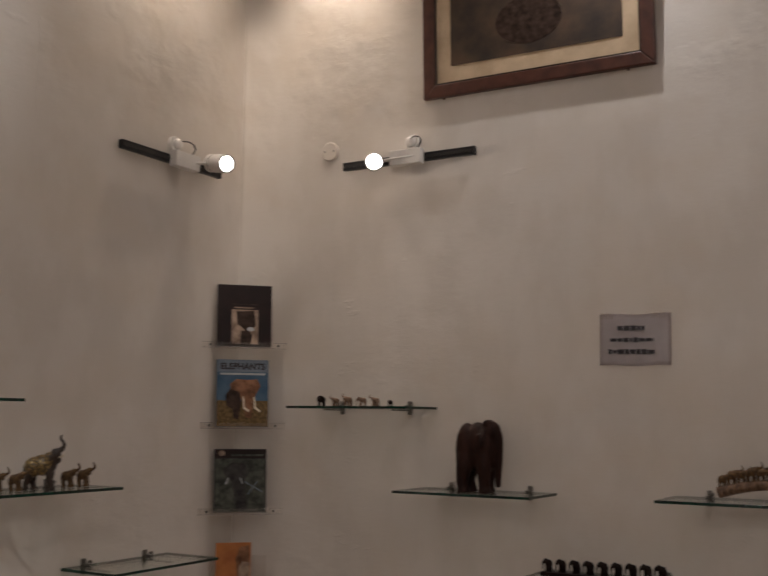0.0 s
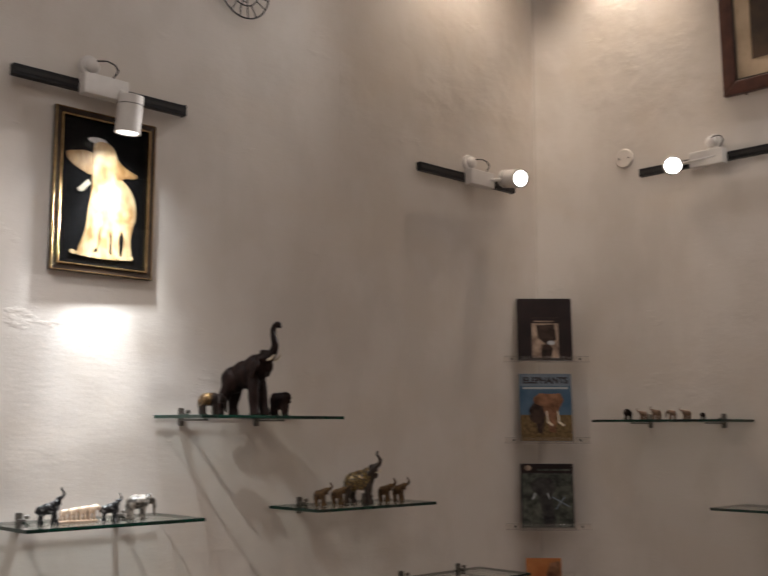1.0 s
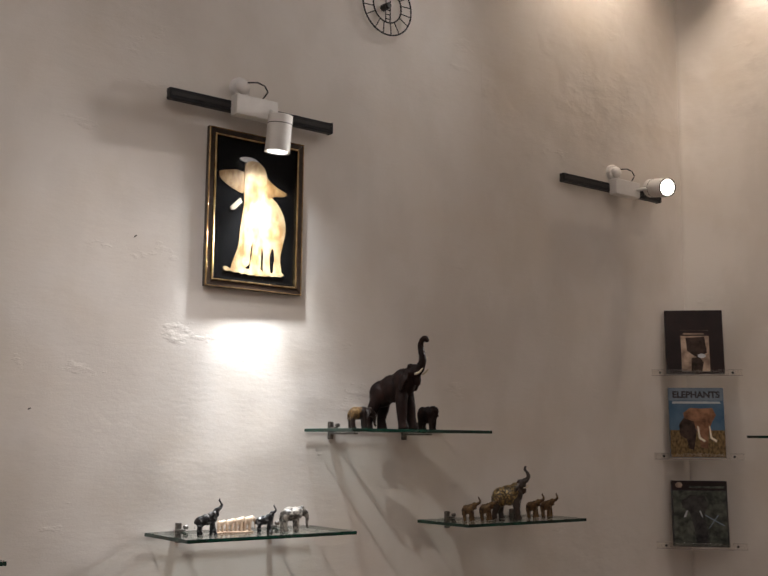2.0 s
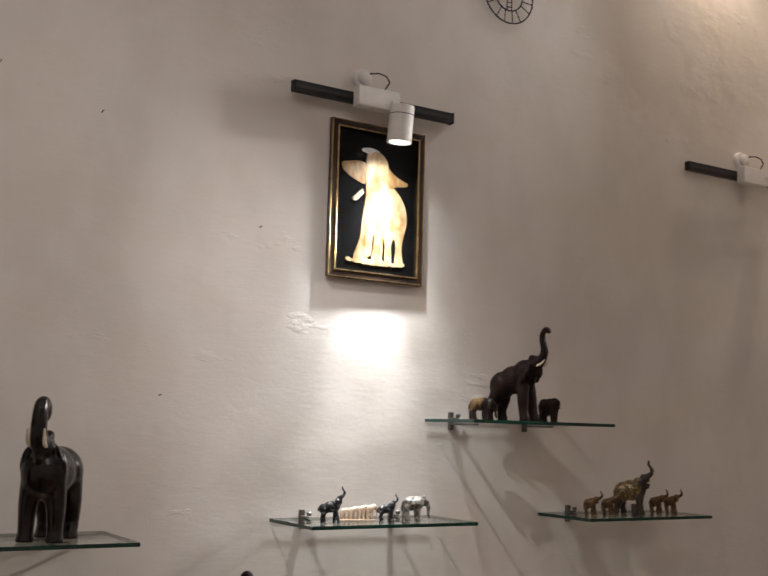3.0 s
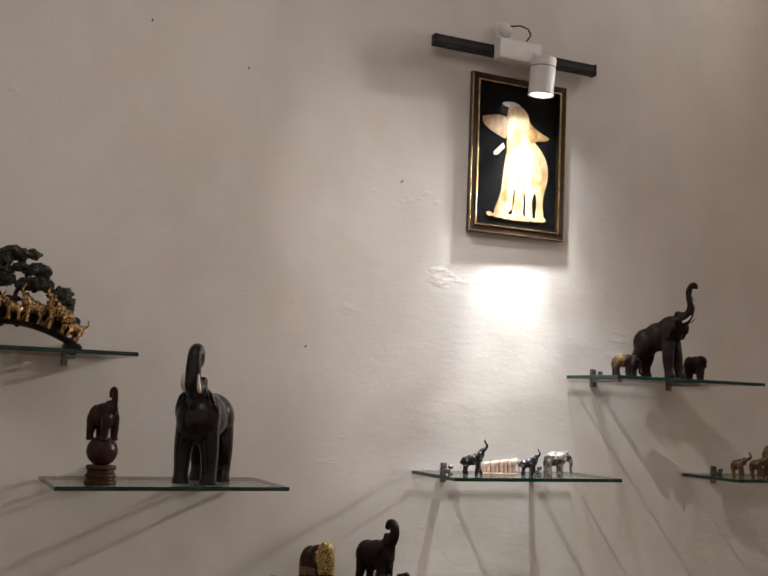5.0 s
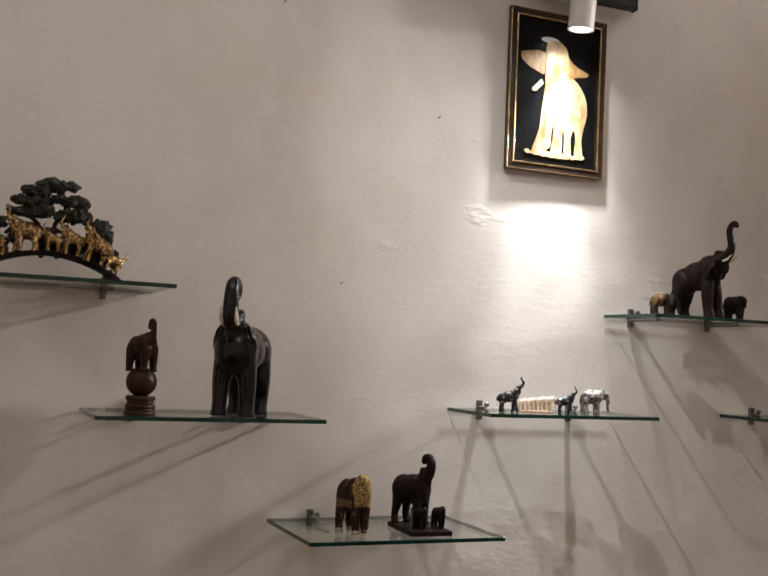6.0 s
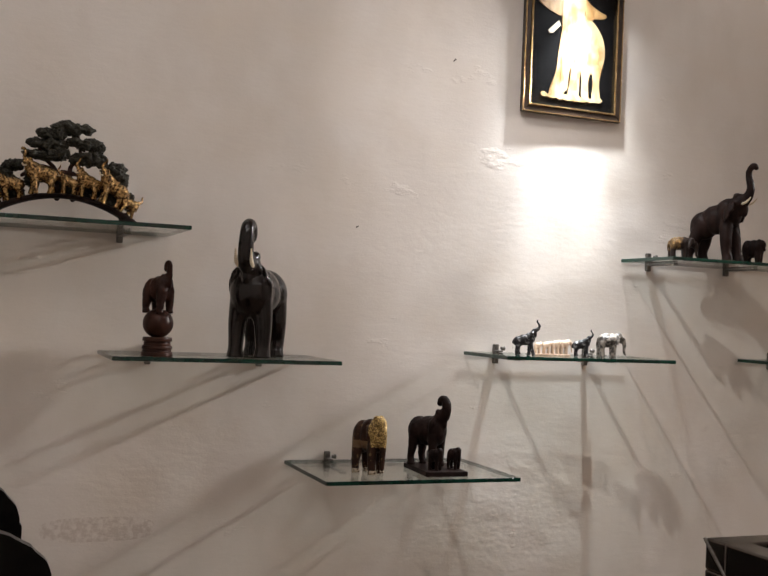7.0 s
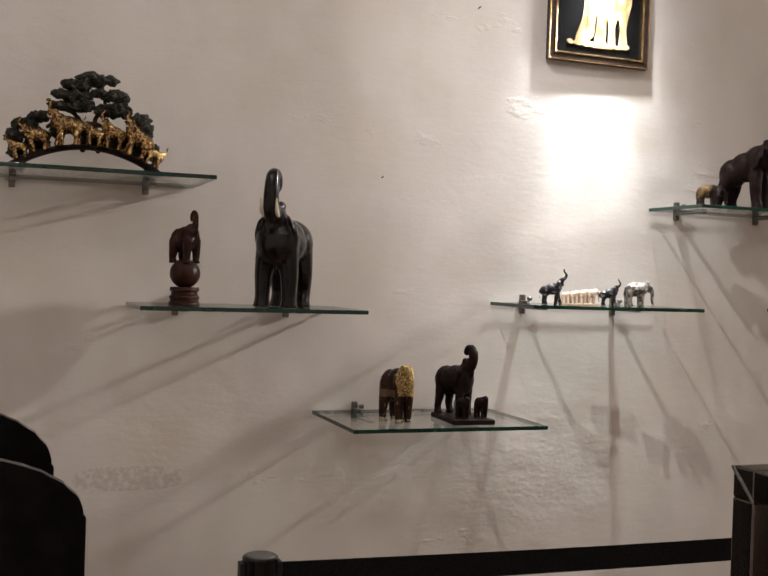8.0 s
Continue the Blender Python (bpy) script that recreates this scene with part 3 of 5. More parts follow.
# added likewise for an unseen source at upper right
pendant(2.85, 2.05, 4.26)
spot("unseen_source_beam", (2.85, 2.05, 4.22), (1.45, 2.96, 2.75), 32, 58, 1.0, NEUTRAL, 0.03)


# ---- pictures ----
def frame_ring(w, h, width, y0, y1, inset=0.0, bevel=0.004):
    """Four mitred mouldings round a w x h opening centred on the origin, one bmesh a side."""
    out = []
    a, b = w / 2 - inset, h / 2 - inset
    sides = [((-a, -b), (a, -b), (a - width, -b + width), (-a + width, -b + width)),
             ((a, -b), (a, b), (a - width, b - width), (a - width, -b + width)),
             ((a, b), (-a, b), (-a + width, b - width), (a - width, b - width)),
             ((-a, b), (-a, -b), (-a + width, -b + width), (-a + width, b - width))]
    for s in sides:
        out.append(plate(s, y0, y1, None, bevel))
    return out


def elephant_picture(m):
    root = empty("framed_picture", m)
    w, h = 0.384, 0.552
    for bm in frame_ring(w, h, 0.022, -0.026, -0.004):
        part("moulding", bm, M_FRAMEBROWN, root, "dark brown frame moulding")
    for bm in frame_ring(w, h, 0.007, -0.0285, -0.010, 0.0215, 0.002):
        part("beading", bm, M_FRAMEGOLD, root, "thin gold beading")
    for bm in frame_ring(w, h, 0.004, -0.0275, -0.010, 0.0005, 0.0012):
        part("outer_beading", bm, M_FRAMEGOLD, root, "thin gold outer edge")
    part("backing", box(-w / 2 + 0.02, -0.012, -h / 2 + 0.02, w / 2 - 0.02, -0.004, h / 2 - 0.02), M_VELVET, root, "black velvet ground")
    sheet = -0.0122
    # the pale gold form: body, ears, legs, one tusk, ground line
    def drawn(points, lift):
        closed = spline(list(points) + [points[0]], 5)[:-1]
        return plate([(p.x, p.y) for p in closed], sheet - lift, sheet)
    hide = drawn(((0.0, 0.115), (0.045, 0.075), (0.085, 0.050), (0.118, 0.005), (0.128, -0.050), (0.116, -0.105), (0.108, -0.150), (0.112, -0.204), (0.082, -0.206), (0.084, -0.150), (0.076, -0.118), (0.064, -0.150), (0.066, -0.204), (0.040, -0.206), (0.038, -0.140), (0.022, -0.100), (-0.02, -0.03)), 0.0020)
    part("gold_form", hide, M_PALEGOLD, root, "pale golden embroidered form")
    fore = drawn(((-0.045, 0.02), (-0.056, -0.06), (-0.064, -0.130), (-0.088, -0.200), (-0.066, -0.210), (-0.034, -0.206), (-0.022, -0.140), (-0.014, -0.080), (-0.006, -0.130), (-0.014, -0.212), (0.024, -0.210), (0.030, -0.130), (0.040, -0.060), (0.040, 0.03), (0.0, 0.06)), 0.0030)
    part("gold_leg", fore, M_PALEGOLD, root)
    part("gold_ear", drawn(((-0.040, 0.135), (-0.075, 0.142), (-0.118, 0.134), (-0.142, 0.126), (-0.138, 0.104), (-0.112, 0.084), (-0.080, 0.070), (-0.046, 0.066)), 0.0025), M_TANSILK, root)
    part("gold_ear", drawn(((0.040, 0.138), (0.070, 0.112), (0.105, 0.096), (0.130, 0.086), (0.116, 0.074), (0.085, 0.070), (0.050, 0.062)), 0.0025), M_TANSILK, root)
    face = drawn(((-0.046, 0.135), (-0.040, 0.170), (-0.012, 0.182), (0.022, 0.174), (0.042, 0.145), (0.042, 0.090), (0.030, 0.030), (0.010, -0.050), (-0.012, -0.120), (-0.020, -0.185), (-0.046, -0.186), (-0.044, -0.110), (-0.044, -0.020), (-0.046, 0.060)), 0.0042)
    part("gold_trunk", face, M_PALEGOLD, root)
    part("tusk", plate([(-0.060, 0.045), (-0.098, 0.008), (-0.094, -0.002), (-0.080, 0.000), (-0.052, 0.030)], sheet - 0.004, sheet), M_IVORY, root)
    part("crown", plate(oval(-0.030, 0.183, 0.036, 0.010), sheet - 0.004, sheet), M_SILVERTHREAD, root, "silver thread oval")
    ground = plate([(-0.118 + 0.012 * k, -0.203 + 0.007 * math.sin(k * 2.7)) for k in range(21)] + [(0.122 - 0.012 * k, -0.209 - 0.007 * abs(math.sin(k * 1.9)) - 0.007 * math.sin(k / 20 * math.pi)) for k in range(21)], sheet - 0.0046, sheet)
    part("ground_strokes", ground, M_PALEGOLD, root)
    part("glazing", box(-w / 2 + 0.02, -0.0215, -h / 2 + 0.02, w / 2 - 0.02, -0.0200, h / 2 - 0.02), M_PICGLASS, root, "clear picture glass")
    return tagged(root, "gold-framed picture of a pale elephant on black, brightly spotlit", "picture")


elephant_picture(pose(1.367, NORTH + 0.004, 2.470, 0, 0.0, 0.8))


def big_picture(m, w, h, label):
    root = empty("framed_painting", m)
    for bm in frame_ring(w, h, 0.060, -0.050, -0.012, 0, 0.006):
        part("moulding", bm, M_MAHOGANY, root, "reddish mahogany frame")
    for bm in frame_ring(w, h, 0.006, -0.046, -0.020, 0.060, 0.001):
        part("slip", bm, M_FRAMEBROWN, root)
    part("mount", box(-w / 2 + 0.06, -0.030, -h / 2 + 0.06, w / 2 - 0.06, -0.014, h / 2 - 0.06), M_MOUNT, root, "cream card mount")
    part("painting", box(-w / 2 + 0.140, -0.033, -h / 2 + 0.145, w / 2 - 0.140, -0.029, h / 2 - 0.145), M_CANVAS, root, "dark brown painted canvas")
    part("painted_oval", plate(oval(-0.02, -h / 2 + 0.30, 0.16, 0.11), -0.0345, -0.032), M_COVERSHADE, root)
    for x in (-w / 2 + 0.10, w / 2 - 0.12):
        part("hook", tube((x, -0.03, -h / 2 - 0.010), (x, -0.03, -h / 2 + 0.004), 0.006, 0.006, 10), M_MAHOGANY, root)
    return tagged(root, label, "painting")


big_picture(pose(EAST, 1.430, 3.585, 2.0, 0, -90), 1.10, 0.84, "large brown painting in a wide mahogany frame, cream mount")
big_picture(pose(-0.56, NORTH, 3.24, 2.0, 0, 0), 0.86, 0.80, "mahogany-framed painting hung high on the plaster wall")


# ---- wall clock, notice, cover plate, nails ----
def wall_clock(m):
    root = empty("wall_clock", m)
    part("outer_ring", ring((0, -0.03, 0), 0.118, 0.0032), M_WIRE, root, smooth=True)
    part("inner_ring", ring((0, -0.03, 0), 0.068, 0.0030), M_WIRE, root, smooth=True)
    for k in range(12):
        a = 2 * math.pi * k / 12
        for off in ((-0.016, 0.016) if k % 3 == 0 else (0.0,)):
            d, s = Vector((math.sin(a), 0, math.cos(a))), Vector((math.cos(a), 0, -math.sin(a)))
            part("numeral_bar", tube(d * 0.068 + s * off + Vector((0, -0.03, 0)), d * 0.117 + s * off * 1.2 + Vector((0, -0.03, 0)), 0.0022, sides=8), M_WIRE, root)
    for x in (-0.011, 0.011):
        part("hand_rail", tube((x, -0.034, -0.066), (x, -0.034, 0.02), 0.0022, sides=8), M_WIRE, root)
    for k in range(4):
        part("rung", tube((-0.011, -0.034, -0.055 + k * 0.018), (0.011, -0.034, -0.055 + k * 0.018), 0.0020, sides=8), M_WIRE, root)
    part("hub", tube((0, 0.0, 0.0), (0, -0.042, 0.0), 0.014, 0.012, 20, 0.002), M_WIRE, root)
    return tagged(root, "round black wire skeleton clock on the plaster wall", "clock")


wall_clock(pose(1.925, NORTH, 3.372))


def notice(m):
    root = empty("paper_notice", m)
    n, k = 18, 12
    bm = bmesh.new()
    rows = []
    for j in range(k + 1):
        row = []
        for i in range(n + 1):
            u, v = i / n, j / k
            curl = 0.004 * noise.noise(Vector((u * 4, v * 3, 2))) + 0.016 * max(0, u - 0.85) / 0.15 * v * 0.6 + 0.006 * max(0, 0.15 - u) / 0.15
            row.append(bm.verts.new((0.298 * (u - 0.5), -0.004 - curl * 0.4, 0.213 * (v - 0.5) + 0.003 * math.sin(u * 9))))
        rows.append(row)
    for j in range(k):
        for i in range(n):
            bm.faces.new((rows[j][i], rows[j][i + 1], rows[j + 1][i + 1], rows[j + 1][i])).smooth = True
    bmesh.ops.solidify(bm, geom=bm.faces[:], thickness=0.0006)
    part("sheet", bm, M_PAPER, root, "slightly curled white paper")
    r = random.Random(5)
    for z, x0, x1 in ((0.048, -0.075, 0.040), (-0.001, -0.105, 0.078), (-0.050, -0.112, 0.082)):
        x = x0
        while x < x1:
            w = r.uniform(0.014, 0.030)
            hh = r.uniform(0.012, 0.021)
            part("text_bar", box(x, -0.0078, z - hh / 2, min(x + w, x1), -0.0066, z + hh / 2), M_INK, root)
            x += w + 0.003
    for x, z in ((-0.12, 0.098), (0.10, 0.100)):
        part("tape", box(x - 0.03, -0.0100, z - 0.012, x + 0.03, -0.0092, z + 0.016), M_ACRYLIC, root)
    return tagged(root, "curled white paper notice with dark lines taped to the wall", "notice")


notice(pose(EAST, 0.997, 2.005, 0, 1.0, -90))


def cover_plate(m):
    root = empty("cover_plate", m)
    part("disc", tube((0, 0, 0), (0, -0.010, 0), 0.049, 0.045, 36, 0.003), M_WALL, root, "round white junction cover")
    for x in (-0.026, 0.026):
        part("screw", tube((x, -0.008, 0), (x, -0.0125, 0), 0.005, 0.004, 12), M_STEEL, root)
    return tagged(root, "round white junction box cover with two screws", "cover plate")


cover_plate(pose(EAST, 2.521, 2.985, 0, 0, -90))


def nail(m, drop):
    root = empty("wall_nail", m)
    part("shank", tube((0, 0.01, 0), (0, -0.014, 0.003), 0.0016, 0.0016, 8), M_STEEL, root)
    part("head", tube((0, -0.013, 0.003), (0, -0.0155, 0.003), 0.0026, 0.0026, 12), M_STEEL, root)
    return tagged(root, "small rusty nail in the plaster", "nail", "wall nails")


for x, z in ((0.085, 2.716), (0.39, 2.62), (0.62, 1.77), (0.93, 2.33)):
    nail(pose(x, NORTH, z), 0)


# ---- books in clear holders across the corner ----
def lettering(text, size, material, parent, place, name="title"):
    cu = bpy.data.curves.new("letters", "FONT")
    cu.body, cu.size, cu.extrude, cu.align_x, cu.offset = text, size, 0.0003, "CENTER", 0.0016
    ob = new("letters", cu)
    dg = bpy.context.evaluated_depsgraph_get()
    dg.update()
    me = bpy.data.meshes.new_from_object(ob.evaluated_get(dg))
    bpy.data.objects.remove(ob)
    bm = bmesh.new()
    bm.from_mesh(me)
    bpy.data.meshes.remove(me)
    bm.transform(Matrix.Translation(place) @ Euler((radians(90), 0, 0)).to_matrix().to_4x4())
    return part(name, bm, material, parent)


def book(m, w, h, t, cover, label):
    """Origin at the foot of the back cover; faces -y."""
    root = empty("book", m)
    part("cover", box(-w / 2, -t, 0, w / 2, 0, h, 0.0015), cover, root)
    part("page_block", box(-w / 2 + 0.004, -t + 0.002, h - 0.0005, w / 2 - 0.001, -0.002, h + 0.0004), M_PAGES, root)
    return tagged(root, label, "book", "books in the corner rack")


def picture_on(root, t, outline, material, lift=1, name="cover_print"):
    return part(name, plate(outline, -t - 0.0004 * lift, -t + 0.001), material, root)


def rect(x0, z0, x1, z1):
    return [(x0, z0), (x1, z0), (x1, z1), (x0, z1)]


CORNER = pose(3.667, 2.836, 0, 0, 0, -45)
LEAN_BACK = pose(0, 0, 0, -5, 0, 0)


def holder(z, w, h):
    root = empty("book_holder", CORNER @ pose(0, 0, z))
    part("back_panel", box(-w / 2 - 0.010, 0.034, -0.004, w / 2 + 0.010, 0.037, h), M_ACRYLIC, root, "clear acrylic back panel")
    part("ledge", box(-w / 2 - 0.010, -0.030, -0.006, w / 2 + 0.010, 0.036, -0.001, 0.001), [M_ACRYLIC], root, "clear acrylic ledge")
    part("lip", box(-w / 2 - 0.010, -0.033, -0.006, w / 2 + 0.010, -0.029, 0.022, 0.001), M_ACRYLIC, root, "clear acrylic front lip")
    part("lip_edge", box(-w / 2 - 0.010, -0.0335, -0.0075, w / 2 + 0.010, -0.0285, -0.0055), M_ACRYLICEDGE, root, "bright polished acrylic edge")
    for s in (-1, 1):
        tab = part("side_tab", box(min(s * (w / 2 + 0.010), s * (w / 2 + 0.075)), -0.020, -0.006, max(s * (w / 2 + 0.010), s * (w / 2 + 0.075)), -0.016, 0.022, 0.001), M_ACRYLIC, root)
        for z0 in (-0.0065, 0.0205):
            part("tab_edge", box(min(s * (w / 2 + 0.011), s * (w / 2 + 0.075)), -0.0205, z0, max(s * (w / 2 + 0.011), s * (w / 2 + 0.075)), -0.0155, z0 + 0.0016), M_ACRYLICEDGE, tab)
        part("screw", tube((s * (w / 2 + 0.032), -0.016, 0.008), (s * (w / 2 + 0.032), -0.023, 0.008), 0.006, 0.005, 12), M_WIRE, tab)
    return tagged(root, "clear acrylic wall holder with side tabs, holding a book", "book holder", "acrylic book holders")


for z, w, h in ((2.005, 0.262, 0.20), (1.622, 0.250, 0.20), (1.222, 0.250, 0.20), (0.840, 0.250, 0.18)):
    holder(z, w, h)

T = 0.018
b1 = book(CORNER @ pose(0, 0.012, 2.006) @ LEAN_BACK, 0.262, 0.302, T, M_COVERDARK, "dark maroon hardback with a small photo, in a clear holder")
picture_on(b1, T, rect(-0.062, 0.012, 0.066, 0.180), M_COVERTAN)
picture_on(b1, T, [(-0.040, 0.170), (0.045, 0.175), (0.055, 0.10), (0.010, 0.075), (-0.035, 0.11)], M_COVERSHADE, 2)
picture_on(b1, T, [(-0.020, 0.012), (-0.015, 0.075), (0.020, 0.080), (0.038, 0.055), (0.030, 0.012)], M_COVERSHADE, 2)
picture_on(b1, T, oval(0.030, 0.085, 0.018, 0.010), M_COVERPALE, 3)
picture_on(b1, T, rect(-0.050, 0.186, 0.045, 0.193), M_COVERTAN, 2, "text_bar")
picture_on(b1, T, rect(-0.062, 0.205, 0.066, 0.2075), M_COVERSHADE, 2)
b2 = book(CORNER @ pose(0, 0.012, 1.623) @ LEAN_BACK, 0.248, 0.322, T, M_COVERSKY, "blue wildlife book titled ELEPHANTS, in a clear holder")
picture_on(b2, T, rect(-0.123, 0.001, 0.123, 0.125), M_COVERGRASS)
picture_on(b2, T, rect(-0.123, 0.262, 0.123, 0.321), M_COVERHAZE)
picture_on(b2, T, rect(-0.108, 0.248, 0.108, 0.258), M_COVERPALE, 2, "text_bar")
picture_on(b2, T, [(-0.060, 0.205), (-0.030, 0.228), (0.020, 0.225), (0.070, 0.228), (0.086, 0.195), (0.066, 0.160), (0.048, 0.110), (0.045, 0.040), (0.015, 0.045), (0.000, 0.120), (-0.020, 0.160), (-0.058, 0.180)], M_COVERRUST, 2)
picture_on(b2, T, [(-0.082, 0.150), (-0.060, 0.182), (-0.015, 0.165), (-0.004, 0.12), (-0.018, 0.035), (-0.040, 0.04), (-0.050, 0.085), (-0.078, 0.10)], M_COVERSHADE, 3)
for s, x in ((1, 0.000), (1, 0.052)):
    picture_on(b2, T, [(x, 0.142), (x + 0.006, 0.145), (x + 0.012, 0.095), (x + 0.035, 0.078), (x + 0.030, 0.070), (x + 0.004, 0.088)], M_IVORY, 4)
lettering("ELEPHANTS", 0.041, M_INK, b2, (0, -T - 0.0007, 0.276))
b3 = book(CORNER @ pose(0, 0.012, 1.223) @ LEAN_BACK, 0.248, 0.296, T, M_COVERCHARCOAL, "dark grey-green wildlife book in a clear holder")
picture_on(b3, T, rect(-0.118, 0.004, 0.118, 0.250), M_COVERGREY)
picture_on(b3, T, rect(-0.124, 0.254, 0.124, 0.2955), M_COVERDARK)
picture_on(b3, T, rect(-0.045, 0.262, 0.112, 0.272), M_COVERGREY, 2, "text_bar")
picture_on(b3, T, oval(-0.090, 0.276, 0.016, 0.013), M_COVERTAN, 2)
picture_on(b3, T, [(-0.080, 0.205), (-0.040, 0.232), (0.020, 0.228), (0.038, 0.190), (0.020, 0.150), (0.030, 0.060), (0.034, 0.006), (-0.020, 0.006), (-0.030, 0.090), (-0.050, 0.160), (-0.078, 0.175)], M_COVERCHARCOAL, 2)
for x, s in ((-0.060, -1), (-0.004, 1)):
    picture_on(b3, T, [(x, 0.160), (x + 0.006, 0.162), (x + 0.006 + s * 0.010, 0.132), (x + s * 0.014, 0.130)], M_COVERPALE, 3)
picture_on(b3, T, [(0.02, 0.140), (0.022, 0.144), (0.105, 0.098), (0.103, 0.094)], M_COVERHAZE, 3)
picture_on(b3, T, [(0.035, 0.085), (0.038, 0.083), (0.082, 0.142), (0.079, 0.144)], M_COVERHAZE, 3)
b4 = book(CORNER @ pose(-0.022, 0.012, 0.841) @ LEAN_BACK, 0.165, 0.242, 0.014, M_COVERORANGE, "orange paperback in a clear holder")
picture_on(b4, 0.014, [(0.020, 0.05), (0.010, 0.17), (0.030, 0.22), (0.075, 0.23), (0.080, 0.05)], M_COVERRUST, 1)
picture_on(b4, 0.014, [(0.030, 0.05), (0.025, 0.13), (0.045, 0.155), (0.078, 0.150), (0.080, 0.05)], M_COVERTAN, 2)


# ---- barrier, steel stand, black boards in the foreground ----
def stanchion(m):
    root = empty("belt_stanchion", m)
    part("base", tube((0, 0, 0.0), (0, 0, 0.030), 0.16, 0.145, 48, 0.004), M_POST, root, "round weighted base")
    part("pole", tube((0, 0, 0.028), (0, 0, 0.870), 0.0310, 0.0310, 32), M_POST, root, "black chrome pole", True)
    head = part("head", tube((0, 0, 0.868), (0, 0, 0.940), 0.0335, 0.0335, 36, 0.003), M_POST, root, "belt cassette")
    part("cap", tube((0, 0, 0.940), (0, 0, 0.9425), 0.028, 0.027, 32), M_POSTCAP, head, "grey top disc")
    for s in (-1, 1):
        part("belt_slot", box(min(s * 0.030, s * 0.040), -0.012, 0.872, max(s * 0.030, s * 0.040), 0.012, 0.930, 0.002), M_TRACK, head)
    return tagged(root, "black chrome belt barrier post standing on the floor", "stanchion", "belt barrier posts")


post = stanchion(pose(-0.017, 1.800, 0))
copy_thing(post, pose(2.05, 1.800, 0))
sag = bmesh.new()
span = 24
grid = [[sag.verts.new((0.022 + 1.99 * i / span, 1.800 + dy, zz - 0.012 * math.sin(math.pi * i / span))) for dy, zz in ((-0.001, 0.876), (-0.001, 0.926), (0.001, 0.926), (0.001, 0.876))] for i in range(span + 1)]
for i in range(span):
    for k in range(4):
        sag.faces.new((grid[i][k], grid[i][(k + 1) % 4], grid[i + 1][(k + 1) % 4], grid[i + 1][k]))
sag.faces.new(grid[0])
sag.faces.new(grid[-1][::-1])
bmesh.ops.recalc_face_normals(sag, faces=sag.faces[:])
tagged(part("barrier_belt", sag, M_BELT), "black webbing belt stretched between two barrier posts", "belt")


def steel_stand(x0, y0, x1, y1, top, s):
    root = empty("steel_stand", pose(0, 0, 0))
    for x in (x0, x1 - s):
        for y in (y0, y1 - s):
            part("leg", box(x, y, 0, x + s, y + s, top - s, 0.0025), M_TUBE, root, "polished square steel leg")
    for x in (x0, x1 - s):
        part("top_rail", box(x, y0 + s, top - s, x + s, y1 - s, top, 0.0025), M_TUBE, root)
    for y in (y0, y1 - s):
        part("top_rail", box(x0, y, top - s, x1, y + s, top, 0.0025), M_TUBE, root)
    for y in (y0, y1 - s):
        part("low_rail", box(x0 + s, y + 0.004, 0.16, x1 - s, y + s - 0.004, 0.20, 0.002), M_TUBE, root)
    # mitre welds at the upper corners
    for y in (y0 + s, y1 - s):
        d = -1 if y > (y0 + y1) / 2 else 1
        part("weld", tube((x0 - 0.0008, y - d * s, top - 0.001), (x0 - 0.0008, y, top - s), 0.0022, 0.0016, 8), M_STEEL, root)
    # clear pane added inside the open top to give a reflection
    part("reflection_pane", box(x0 + s, y0 + s, top - 0.012, x1 - s, y1 - s, top - 0.005), M_GLASS, root, "added clear inset glass pane for a reflection")
    return tagged(root, "tall dark polished steel frame stand with an open top", "stand")


steel_stand(0.354, 0.360, 0.870, 0.945, 1.252, 0.038)


def arch_board(m, half, shoulder, rise, label):
    root = empty("rounded_board", m)
    r = random.Random(3)
    n = 44
    outline = [(-half, 0.03), (half, 0.03), (half, shoulder)]
    for i in range(n + 1):
        a = math.pi * i / n
        j = 1 + r.uniform(-0.006, 0.006)
        outline.append((half * 0.985 * math.cos(a) * j, shoulder + 0.006 + rise * math.sin(a) * j))
    outline.append((-half, shoulder))
    bm = plate(outline, -0.012, 0.012)
    for f in bm.faces:
        f.material_index = 0 if abs(f.normal.y) > 0.9 else 1
    part("panel", bm, [M_BOARD, M_BOARDEDGE], root, "black painted board with a chipped edge")
    for s in (-1, 1):
        part("foot", box(s * half * 0.7 - 0.03, -0.16, 0.0, s * half * 0.7 + 0.03, 0.16, 0.032, 0.004), M_BOARD, root)
    return tagged(root, label, "board", "black rounded boards")


arch_board(pose(-0.617, 1.560, 0), 0.264, 1.084, 0.100, "black round-topped display board with a worn grey edge")
arch_board(pose(-0.640, 1.900, 0), 0.256, 1.100, 0.118, "narrower black round-topped board standing behind another")


